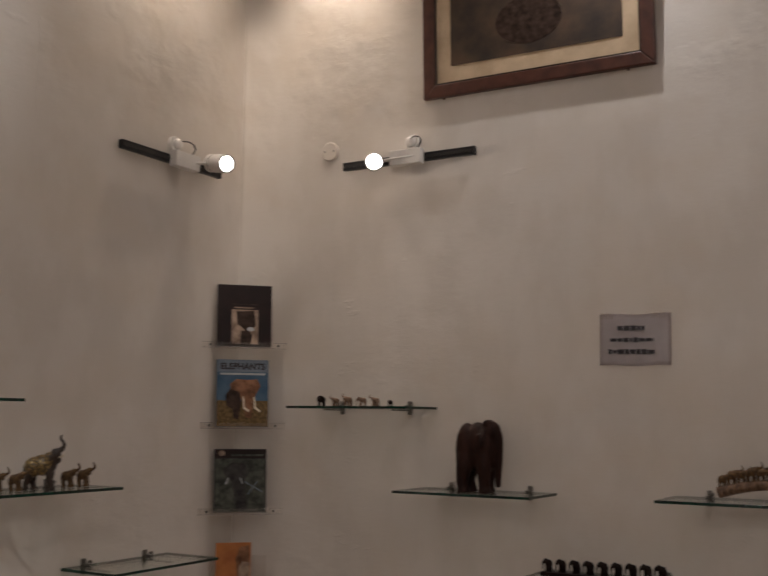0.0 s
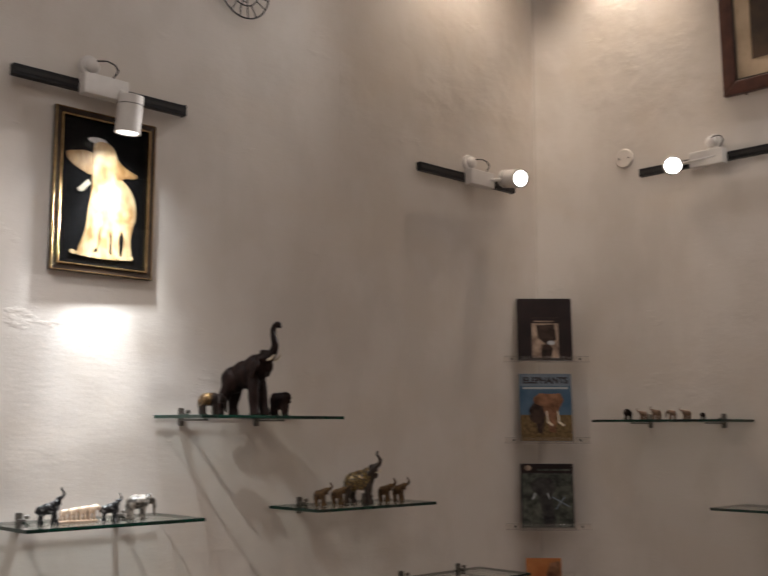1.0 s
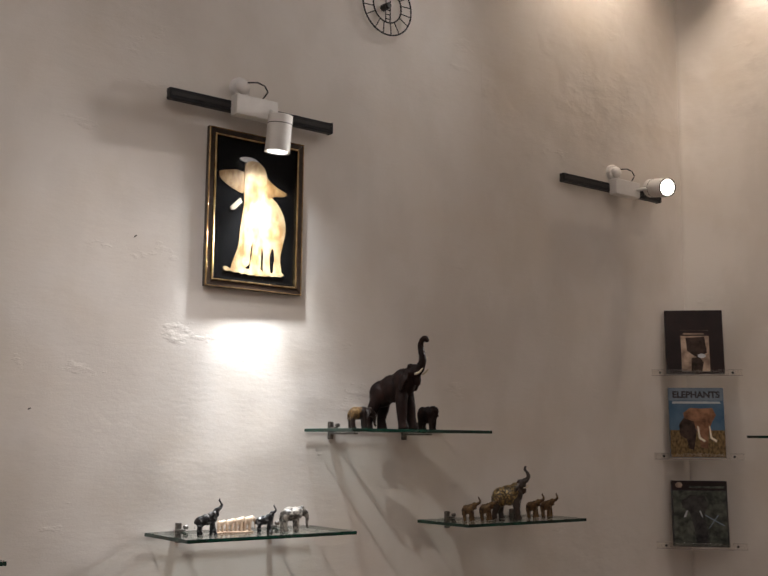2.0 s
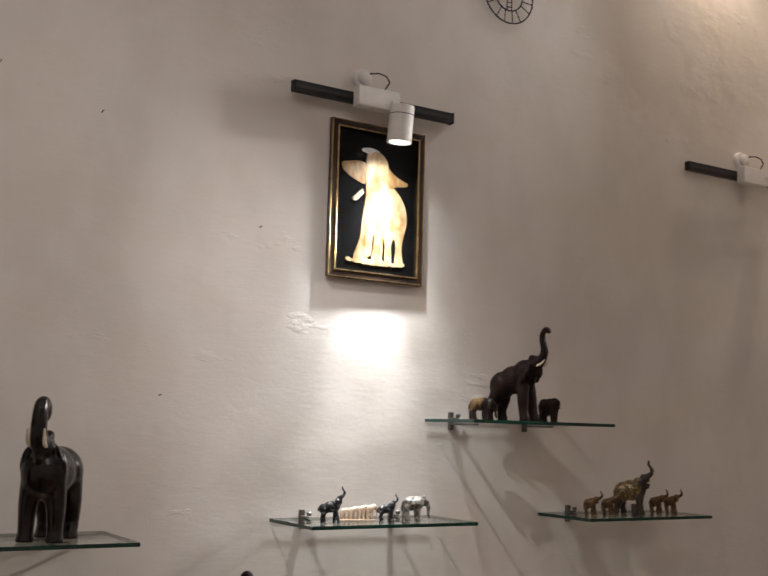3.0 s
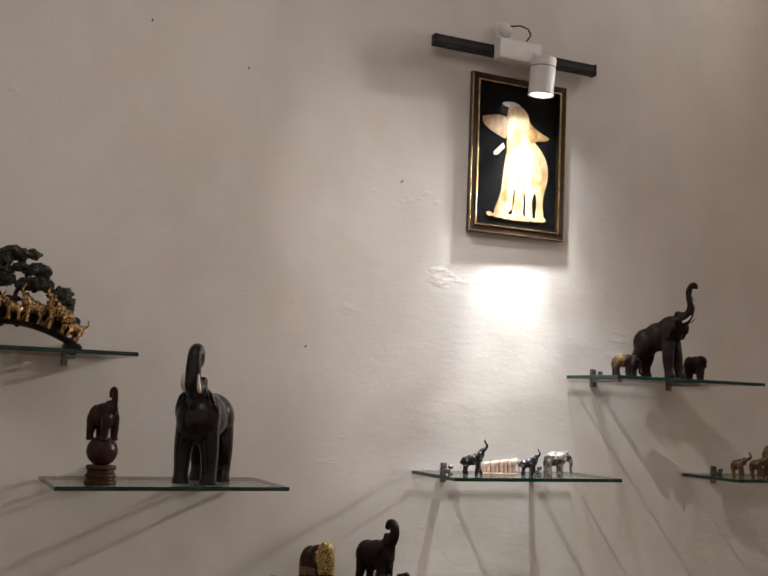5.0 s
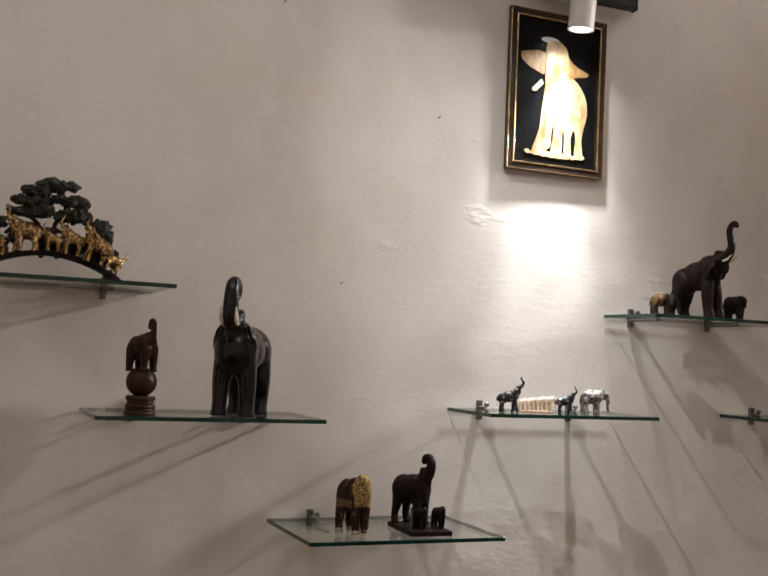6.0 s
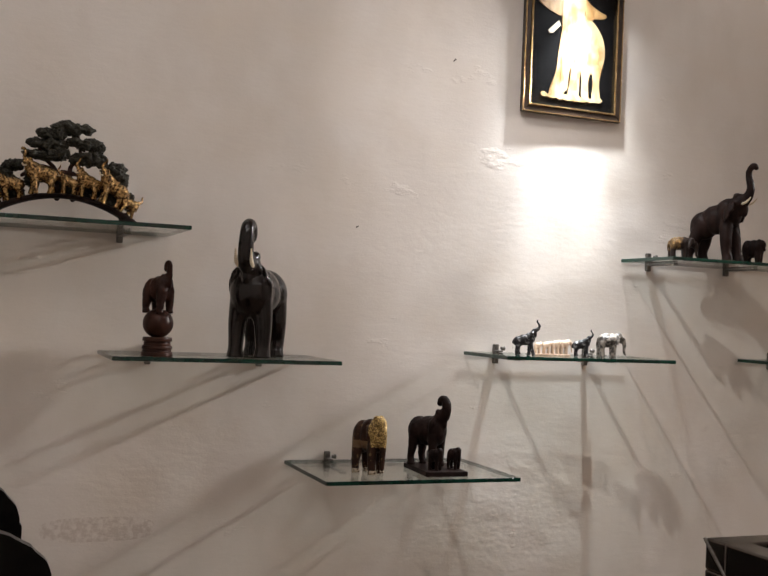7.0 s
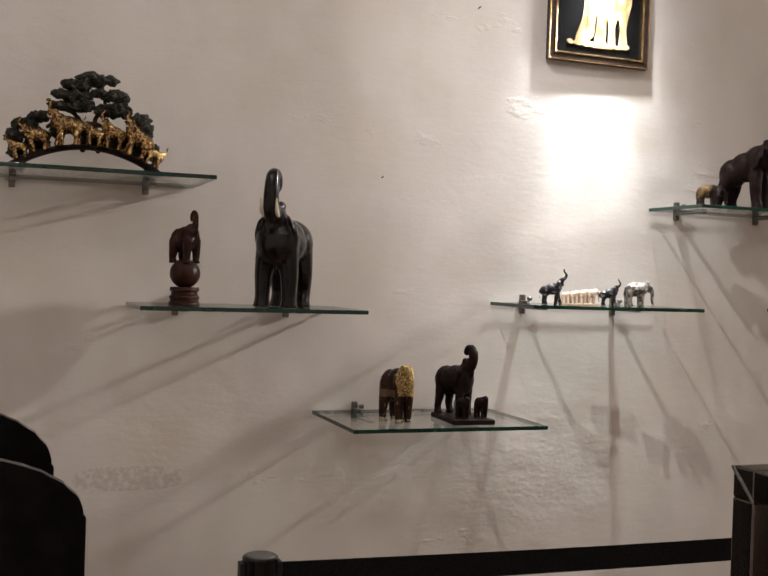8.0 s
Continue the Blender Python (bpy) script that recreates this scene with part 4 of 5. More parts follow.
# ---- carved elephants: each one plain mesh ----
def trunk_line(kind):
    if kind == "short":
        return [((0.66, 0, 0.90), 0.10), ((0.78, 0, 0.94), 0.088), ((0.87, 0, 1.01), 0.074), ((0.89, 0, 1.11), 0.062), ((0.84, 0, 1.19), 0.054), ((0.80, 0, 1.26), 0.048), ((0.815, 0, 1.32), 0.042)]
    if kind == "straight":
        return [((0.64, 0, 0.80), 0.115), ((0.665, 0, 0.62), 0.100), ((0.650, 0, 0.44), 0.086), ((0.635, 0, 0.26), 0.072), ((0.630, 0, 0.10), 0.062)]
    return [((0.66, 0, 0.80), 0.11), ((0.735, 0, 0.66), 0.092), ((0.755, 0, 0.50), 0.076), ((0.745, 0, 0.34), 0.062), ((0.755, 0, 0.20), 0.052), ((0.80, 0, 0.13), 0.046)]


def elephant_body(size, trunk="down", length=1.0, girth=1.0, stride=0.0, head_lift=0.0, ears=1.0, rise=0.0, tusk=0.0, detail=40, back=0.0, legs=1.0):
    """A carved elephant with its feet at z = 0, facing +x; slot 0 the body, slot 1 the tusks."""
    L, G = length, girth
    bm = None

    def e(c, r, t=(0, 0, 0)):
        nonlocal bm
        bm = blob((c[0] * L, c[1] * G, c[2]), (r[0] * L, r[1] * G, r[2]), t, bm, 2)

    e((-0.02, 0, 0.665), (0.43, 0.265, 0.285))
    e((-0.24, 0, 0.64 - rise * 0.3), (0.25, 0.255, 0.300))
    e((0.20, 0, 0.685 + rise * 0.3), (0.25, 0.250, 0.300))
    if back:
        e((-0.06, 0, 0.90), (0.20, 0.16, back))
    hx, hz = 0.53 * L, 0.83 + head_lift
    e((0.40, 0, 0.79 + head_lift * 0.6), (0.22, 0.20, 0.21))
    e((0.53, 0, hz), (0.185, 0.170, 0.205))
    e((0.54, 0.06, hz + 0.13), (0.10, 0.09, 0.08))
    e((0.54, -0.06, hz + 0.13), (0.10, 0.09, 0.08))
    e((0.61, 0, hz - 0.16), (0.09, 0.08, 0.08))
    for s in (-1, 1):
        bm = blob((0.40 * L, s * 0.215 * G, hz - 0.07), (0.105 * ears, 0.030, 0.185 * ears), (s * 14, 0, s * 24), bm, 2)
        bm = blob((0.38 * L, s * 0.235 * G, hz - 0.20), (0.055 * ears, 0.026, 0.115 * ears), (s * 10, 0, s * 24), bm, 2)
        f = stride * s
        top, knee = Vector((0.245 * L, s * 0.135 * G, 0.56)), Vector(((0.255 + f * 0.5) * L, s * 0.140 * G, 0.28))
        foot = Vector(((0.260 + f) * L, s * 0.142 * G, 0.0))
        bm = blob((0.235 * L, s * 0.120 * G, 0.58), (0.150, 0.125 * G, 0.21), (0, 0, 0), bm, 2)
        bm = tube(top, knee, 0.112 * legs, 0.098 * legs, 16, 0, bm)
        bm = tube(knee, foot, 0.104 * legs, 0.098 * legs, 16, 0, bm)
        bm = tube(foot + Vector((0.012, 0, 0)), foot + Vector((0.005, 0, 0.07)), 0.118 * legs, 0.100 * legs, 16, 0, bm)
        top, knee = Vector((-0.285 * L, s * 0.140 * G, 0.54)), Vector(((-0.330 - f * 0.5) * L, s * 0.145 * G, 0.28))
        foot = Vector(((-0.300 - f) * L, s * 0.145 * G, 0.0))
        bm = blob((-0.275 * L, s * 0.122 * G, 0.56), (0.160, 0.130 * G, 0.23), (0, 0, 0), bm, 2)
        bm = tube(top, knee, 0.118 * legs, 0.094 * legs, 16, 0, bm)
        bm = tube(knee, foot, 0.100 * legs, 0.096 * legs, 16, 0, bm)
        bm = tube(foot + Vector((0.012, 0, 0)), foot + Vector((0.005, 0, 0.07)), 0.116 * legs, 0.098 * legs, 16, 0, bm)
    line = [(Vector((p[0] - 0.53 + 0.53 * L, 0, p[2] + head_lift)), r) for p, r in trunk_line(trunk)]
    if trunk in ("down", "straight"):
        line = [(Vector((p.x, 0, p.z - head_lift * (1 if i > 2 else 0.3))), r) for i, (p, r) in enumerate(line)]
    bm = tube((hx, 0, hz), line[0][0], 0.15, line[0][1], 14, 0, bm)
    for (p, r), (q, t) in zip(line, line[1:]):
        bm = tube(p, q, r, t, 14, 0, bm)
        bm = blob(q, (t, t, t), (0, 0, 0), bm, 2)
    tail = [(-0.455 * L, 0.0, 0.76), (-0.515 * L, 0.0, 0.62), (-0.520 * L, 0.0, 0.44), (-0.50 * L, 0.01, 0.34)]
    bm = wire([Vector(p) for p in tail], 0.030, bm)
    if head_lift > 0.12:
        bm = blob((0.36 * L, 0, 0.84 + head_lift * 0.4), (0.20 * L + 0.04, 0.185 * G, 0.20 + head_lift * 0.4), (0, 20, 0), bm, 2)
    out = molten(bm, 1.0 / detail, 5)
    if tusk:
        for s in (-1, 1):
            up = 0.15 if trunk not in ("down", "straight") else 0.03
            pts = [Vector((hx + 0.11, s * 0.080, hz - 0.11)), Vector((hx + 0.18, s * 0.098, hz - 0.085)), Vector((hx + 0.225, s * 0.102, hz - 0.035)), Vector((hx + 0.25, s * 0.100, hz - 0.06 + up * 0.8))]
            for k, (p, q) in enumerate(zip(pts, pts[1:])):
                t = tube(p, q, 0.030 * tusk * (1 - k * 0.25), 0.030 * tusk * (1 - (k + 1) * 0.25), 10)
                join(out, t, None, 1)
    out.transform(Matrix.Diagonal((size, size, size, 1)))
    return out


def limb(bm, points, sides=18):
    """A tapering round limb through rows of x, y, z, radius."""
    fine = spline(points)
    bm = blob(fine[0].xyz, [fine[0].w] * 3, (0, 0, 0), bm, 3)
    for p, q in zip(fine, fine[1:]):
        bm = tube(p.xyz, q.xyz, p.w, q.w, sides, 0, bm)
        bm = blob(q.xyz, (q.w, q.w, q.w), (0, 0, 0), bm, 2)
    return bm


def horn(points):
    """A smooth tapering tusk."""
    fine = spline(points, 6)
    bm = None
    for p, q in zip(fine, fine[1:]):
        bm = tube(p.xyz, q.xyz, p.w, q.w, 14, 0, bm)
    return bm


def carved_elephant(size, trunk, body=(0.16, 0.47, 0.185), girth=0.155, head=(0.21, 0.68, 0.09), slope=0.04, front=0.13, rear=0.20,
                    legs=0.058, step=(0.0, 0.0, 0.0, 0.0), ear=(0.075, 0.125), ear_drop=0.10, tusk=(), jaw=0.07, cells=95, passes=7, crease=0.0, seed=1):
    """A carved elephant of total height 1 times size, facing +x: body = half length, middle height, half depth;
    head = x, z, radius; step = how far each foot is set forward (front pair, then rear pair)."""
    half, mid, deep = body
    bm = blob((0, 0, mid), (half * 1.25, girth, deep), (0, 0, 0), None, 3)
    bm = blob((-half, 0, mid - slope), (half * 0.95, girth * 1.02, deep * 0.97), (0, 0, 0), bm, 3)
    bm = blob((half * 0.75, 0, mid + slope), (half * 0.90, girth * 0.96, deep * 1.03), (0, 0, 0), bm, 3)
    hx, hz, hr = head
    neck = (half * 0.75, 0, mid + slope + deep * 0.35, girth * 0.72)
    bm = limb(bm, [neck, ((hx + neck[0]) / 2, 0, (hz + neck[2]) / 2, (hr + girth * 0.6) / 2), (hx, 0, hz, hr * 0.95)])
    bm = blob((hx, 0, hz), (hr, hr * 0.92, hr * 1.05), (0, 0, 0), bm, 3)
    for s in (-1, 1):
        bm = blob((hx - hr * 0.2, s * hr * 0.42, hz + hr * 0.72), (hr * 0.5, hr * 0.45, hr * 0.45), (0, 0, 0), bm, 2)
    bm = blob((hx + hr * 0.55, 0, hz - hr * 0.95), (hr * 0.5, hr * 0.4, jaw), (0, 0, 0), bm, 2)
    bm = limb(bm, [(hx, 0, hz - hr * 0.1, hr * 0.8)] + [(x, 0, z, r) for x, z, r in trunk])
    for k, s in enumerate((-1, 1)):
        ex, ez = ear
        bm = blob((hx - hr * 0.75, s * (hr + 0.012), hz - ear_drop * 0.62), (ex, 0.018, ez * 0.66), (s * 16, 0, s * 26), bm, 3)
        bm = blob((hx - hr * 0.85, s * (hr + 0.046), hz - ear_drop), (ex * 0.70, 0.017, ez * 0.72), (s * 8, 0, s * 26), bm, 3)
        y = s * girth * 0.58
        f = step[k]
        bm = limb(bm, [(front, y * 0.72, mid * 0.92, girth * 0.52), (front + f * 0.3, y * 0.98, mid * 0.56, legs * 1.22), (front + f * 0.7, y * 1.03, mid * 0.25, legs), (front + f, y * 1.03, 0.055, legs * 0.96)])
        bm = tube((front + f + 0.006, y * 1.03, 0.0), (front + f + 0.003, y * 1.03, 0.06), legs * 1.18, legs * 0.98, 18, 0, bm)
        f = step[2 + k]
        bm = limb(bm, [(-rear + 0.015, y * 0.72, (mid - slope) * 0.95, girth * 0.56), (-rear + f * 0.3 + 0.012, y * 0.98, mid * 0.56, legs * 1.32), (-rear + f * 0.7 - 0.012, y * 1.03, mid * 0.26, legs * 0.98), (-rear + f, y * 1.03, 0.055, legs * 0.95)])
        bm = tube((-rear + f + 0.006, y * 1.03, 0.0), (-rear + f + 0.003, y * 1.03, 0.06), legs * 1.15, legs * 0.96, 18, 0, bm)
    end = -half * 1.93
    bm = limb(bm, [(end + 0.03, 0, mid - slope + deep * 0.30, 0.018), (end - 0.010, 0, mid - slope, 0.016), (end - 0.008, 0.01, mid * 0.62, 0.012), (end, 0.012, mid * 0.42, 0.016)], 10)
    out = molten(bm, 1.0 / cells, passes)
    if crease:
        out.normal_update()
        for v in out.verts:
            n = noise.noise(v.co * 16 + Vector((seed, 0, 0))) + 0.5 * noise.noise(v.co * 38)
            v.co += v.normal * crease * n
    for s in (-1, 1):
        if tusk:
            join(out, horn([(x, s * y, z, r) for x, y, z, r in tusk]), None, 1)
    for f in out.faces:
        f.smooth = True
    out.transform(Matrix.Diagonal((size, size, size, 1)))
    return out


def figurine(name, bm, materials, m, label, group=""):
    ob = new(name, finish(bm, name, materials))
    ob.matrix_world = m
    return tagged(ob, label, "figurine", group)


RAISED = ((0.30, 0.63, 0.056), (0.345, 0.69, 0.046), (0.352, 0.78, 0.039), (0.328, 0.87, 0.034), (0.345, 0.945, 0.031), (0.385, 0.968, 0.031), (0.408, 0.945, 0.027))
ROLLED = ((0.26, 0.67, 0.066), (0.288, 0.75, 0.058), (0.286, 0.85, 0.054), (0.268, 0.93, 0.050), (0.225, 0.952, 0.046), (0.182, 0.925, 0.042), (0.172, 0.87, 0.038), (0.20, 0.84, 0.032))
CURLED = ((0.26, 0.70, 0.076), (0.292, 0.79, 0.068), (0.288, 0.875, 0.062), (0.252, 0.925, 0.056), (0.205, 0.92, 0.052), (0.178, 0.87, 0.046))
HANGING = ((0.235, 0.72, 0.085), (0.262, 0.56, 0.066), (0.268, 0.40, 0.055), (0.264, 0.24, 0.046), (0.262, 0.10, 0.040))
SNAKED = ((0.29, 0.70, 0.062), (0.345, 0.735, 0.046), (0.385, 0.80, 0.036), (0.355, 0.875, 0.030), (0.318, 0.92, 0.026), (0.325, 0.975, 0.024))

EPS = 0.0058          # half the glass, plus a hair
Z_LOW, Z_BULL, Z_BRIDGE, Z_INLAY, Z_TRUMPET, Z_FAMILY, Z_BARE = (1.046 + EPS, 1.364 + EPS, 1.707 + EPS, 1.390 + EPS, 1.722 + EPS, 1.390 + EPS, 1.062 + EPS)

# trumpeting elephant between two small ones
figurine("elephant_figurine", carved_elephant(0.330, RAISED, (0.155, 0.44, 0.155), 0.130, (0.245, 0.605, 0.085), 0.055, 0.13, 0.19, 0.052, (0.03, 0.06, -0.10, -0.02), (0.075, 0.13), 0.11,
         ((0.29, 0.050, 0.585, 0.013), (0.345, 0.062, 0.60, 0.012), (0.392, 0.062, 0.645, 0.005)), 0.08, 105, 6, 0.004), [M_DARKWOOD, M_IVORY],
         pose(1.868, 2.800, Z_TRUMPET, 0, 0, -70), "dark rosewood elephant, trunk raised high, pale tusks, on a glass shelf", "elephant carvings")
figurine("elephant_figurine", elephant_body(0.080, "down", 0.92, 1.25, 0.03, -0.10, 1.0, 0, 0, 40, 0.06, 1.15), [M_GILT_B],
         pose(1.712, 2.800, Z_TRUMPET, 0, 0, -25), "small dark elephant with a worn gold saddle", "elephant carvings")
figurine("elephant_figurine", carved_elephant(0.096, HANGING, (0.215, 0.56, 0.33), 0.25, (0.245, 0.70, 0.18), 0.0, 0.17, 0.24, 0.095, (0.02, 0, 0, 0.03), (0.11, 0.19), 0.12, (), 0.06, 50, 3, 0.008), [M_DARKWOOD],
         pose(2.016, 2.790, Z_TRUMPET, 0, 0, -58), "small dark wooden elephant with its trunk down", "elephant carvings")

# black-and-silver inlaid pair, ivory row and white filigree elephant
figurine("elephant_figurine", carved_elephant(0.113, SNAKED, (0.17, 0.42, 0.155), 0.13, (0.24, 0.64, 0.085), 0.05, 0.14, 0.20, 0.050, (0.10, -0.03, -0.02, 0.04), (0.07, 0.10), 0.06, (), 0.06, 60, 4, 0.006), [M_BLACKSILVER],
         pose(1.122, 2.770, Z_INLAY, 0, 0, -28), "small black elephant with silver inlay, trunk raised", "inlaid elephants")
figurine("elephant_figurine", carved_elephant(0.088, SNAKED, (0.18, 0.44, 0.17), 0.14, (0.24, 0.66, 0.09), 0.05, 0.15, 0.21, 0.054, (0.06, -0.03, -0.02, 0.04), (0.07, 0.10), 0.06, (), 0.06, 60, 4, 0.006), [M_BLACKSILVER],
         pose(1.328, 2.770, Z_INLAY, 0, 0, -28), "smaller black elephant with silver inlay, trunk raised", "inlaid elephants")
figurine("elephant_figurine", elephant_body(0.080, "down", 0.86, 1.35, 0.03, -0.02, 1.15, 0, 0, 40, 0.08, 1.1), [M_FILIGREE],
         pose(1.424, 2.770, Z_INLAY, 0, 0, -20), "small white and grey patterned elephant", "inlaid elephants")
row = box(-0.062, -0.013, 0.0, 0.062, 0.013, 0.005, 0.001)
for k, (x, hgt) in enumerate(((-0.046, 0.036), (-0.016, 0.040), (0.014, 0.044), (0.044, 0.047))):
    join(row, elephant_body(hgt, "down", 0.62, 0.8, 0.02, 0, 0.9, 0, 0, 24), pose(x, 0, 0.005))
for f in row.faces:
    f.material_index = 0
figurine("ivory_elephant_strip", row, [M_TANIVORY], pose(1.240, 2.810, Z_INLAY, 0, 0, -8), "row of four small ivory-white elephants on a strip", "inlaid elephants")

# bronze family
figurine("elephant_figurine", carved_elephant(0.203, SNAKED, (0.165, 0.44, 0.195), 0.155, (0.235, 0.63, 0.100), 0.04, 0.14, 0.20, 0.055, (0.07, -0.03, -0.06, 0.03), (0.085, 0.12), 0.08,
         ((0.30, 0.05, 0.585, 0.011), (0.35, 0.06, 0.60, 0.009), (0.385, 0.06, 0.64, 0.005)), 0.07, 85, 5, 0.007), [M_GILT_C, M_IVORY],
         pose(2.428, 2.800, Z_FAMILY, 0, 0, -58), "bronze elephant with a patterned gold blanket, trunk raised", "bronze elephant family")
calf = figurine("elephant_calf_figurine", elephant_body(0.064, "short", 0.74, 0.85, 0.06, 0.04, 0.9, 0.04, 0, 28), [M_BRONZE],
                pose(2.222, 2.800, Z_FAMILY, 0, -3, -58), "small bronze elephant calf, trunk raised", "bronze elephant family")
for x, y, turn, sc in ((2.300, 2.790, -62, 1.02), (2.556, 2.800, -66, 1.05), (2.645, 2.810, -70, 1.05)):
    copy_thing(calf, pose(x, y, Z_FAMILY, 0, -3, turn)).scale = (sc, sc, sc)

# tall ebony elephant and the circus elephant on a ball
figurine("elephant_figurine", carved_elephant(0.380, ROLLED, (0.165, 0.47, 0.188), 0.168, (0.20, 0.665, 0.088), 0.0, 0.13, 0.20, 0.056, (0.01, 0.0, 0.0, 0.02), (0.085, 0.135), 0.13,
         ((0.275, 0.050, 0.655, 0.014), (0.322, 0.058, 0.69, 0.014), (0.340, 0.058, 0.775, 0.005)), 0.06, 120, 10), [M_EBONY, M_IVORY],
         pose(0.255, 2.742, Z_BULL, 0, 0, -124), "tall polished ebony elephant with ivory tusks, trunk up", "elephant carvings")
ball = blob((0, 0, 0.093), (0.043, 0.043, 0.042), (0, 0, 0), None, 4)
for k, (r0, z0, z1) in enumerate(((0.045, 0.0, 0.012), (0.041, 0.012, 0.020), (0.043, 0.020, 0.030), (0.038, 0.030, 0.042), (0.042, 0.042, 0.054))):
    join(ball, tube((0, 0, z0), (0, 0, z1), r0, r0 * 0.97, 32, 0.002))
join(ball, carved_elephant(0.150, ((0.215, 0.70, 0.070), (0.232, 0.80, 0.055), (0.232, 0.92, 0.048), (0.185, 0.965, 0.044), (0.140, 0.91, 0.042), (0.135, 0.82, 0.040)), (0.155, 0.46, 0.245), 0.215, (0.165, 0.62, 0.11), 0.03, 0.15, 0.20, 0.070,
     (0, 0, 0, 0), (0.09, 0.12), 0.08, (), 0.06, 60, 5, 0.006), pose(0, 0, 0.122))
for f in ball.faces:
    f.material_index, f.smooth = 0, True
figurine("elephant_on_ball_figurine", ball, [M_REDWOOD], pose(-0.024, 2.690, Z_BULL, 0, 0, -52) @ Matrix.Diagonal((0.93, 0.93, 0.93, 1)), "red-brown wooden elephant balancing on a ball", "elephant carvings")

# low shelf: gilded elephant, and a mother with two calves on a plinth
figurine("elephant_figurine", carved_elephant(0.176, HANGING, (0.165, 0.60, 0.28), 0.19, (0.185, 0.80, 0.125), 0.02, 0.12, 0.20, 0.066, (0.03, 0.0, 0.0, 0.04), (0.09, 0.17), 0.12, (), 0.05, 75, 6, 0.003), [M_GILT_A],
         pose(0.590, 2.690, Z_LOW, 0, 0, -62), "dark wooden elephant with a gold-dotted head cloth", "elephant carvings")
plinth = box(-0.064, -0.100, 0, 0.064, 0.090, 0.014, 0.002)
join(plinth, carved_elephant(0.214, CURLED, (0.165, 0.48, 0.205), 0.165, (0.21, 0.685, 0.098), 0.01, 0.14, 0.20, 0.050, (0.03, 0.0, -0.02, 0.03), (0.08, 0.12), 0.13, (), 0.06, 75, 5, 0.005), pose(-0.014, 0.022, 0.014, 0, 0, -60))
join(plinth, carved_elephant(0.069, HANGING, (0.17, 0.60, 0.27), 0.21, (0.20, 0.78, 0.13), 0.02, 0.13, 0.2, 0.07, (0.02, 0, 0, 0.02), (0.09, 0.15), 0.1, (), 0.05, 42, 3), pose(-0.022, -0.062, 0.014, 0, 0, -55))
join(plinth, carved_elephant(0.069, HANGING, (0.16, 0.60, 0.27), 0.20, (0.20, 0.78, 0.13), 0.02, 0.13, 0.2, 0.07, (0.02, 0, 0, 0.02), (0.09, 0.15), 0.1, (), 0.05, 42, 3), pose(0.042, -0.045, 0.014, 0, 0, -55))
for f in plinth.faces:
    f.material_index = 0
figurine("elephant_family_figurine", plinth, [M_DARKWOOD], pose(0.798, 2.700, Z_LOW, 0, 0, -3), "dark wooden elephant with two calves on a plinth", "elephant carvings")


# bridge of gilt elephants under dark trees
def leaf_pad(cx, cz, rx, rz, deep, seed):
    """A flat clump of fine leaves with a ragged rim."""
    own = bmesh.new()
    bmesh.ops.create_icosphere(own, subdivisions=5, radius=1)
    for v in own.verts:
        d = v.co.normalized()
        p = Vector((d.x * rx, d.y * deep, d.z * rz))
        lump = noise.noise(p * 62 + Vector((seed, 0, 0))) * 0.0105 + noise.noise(p * 190 + Vector((0, seed, 0))) * 0.0058 + abs(noise.noise(p * 400)) * 0.0036
        v.co = p + d * lump + Vector((cx, 0.016, cz))
    return own


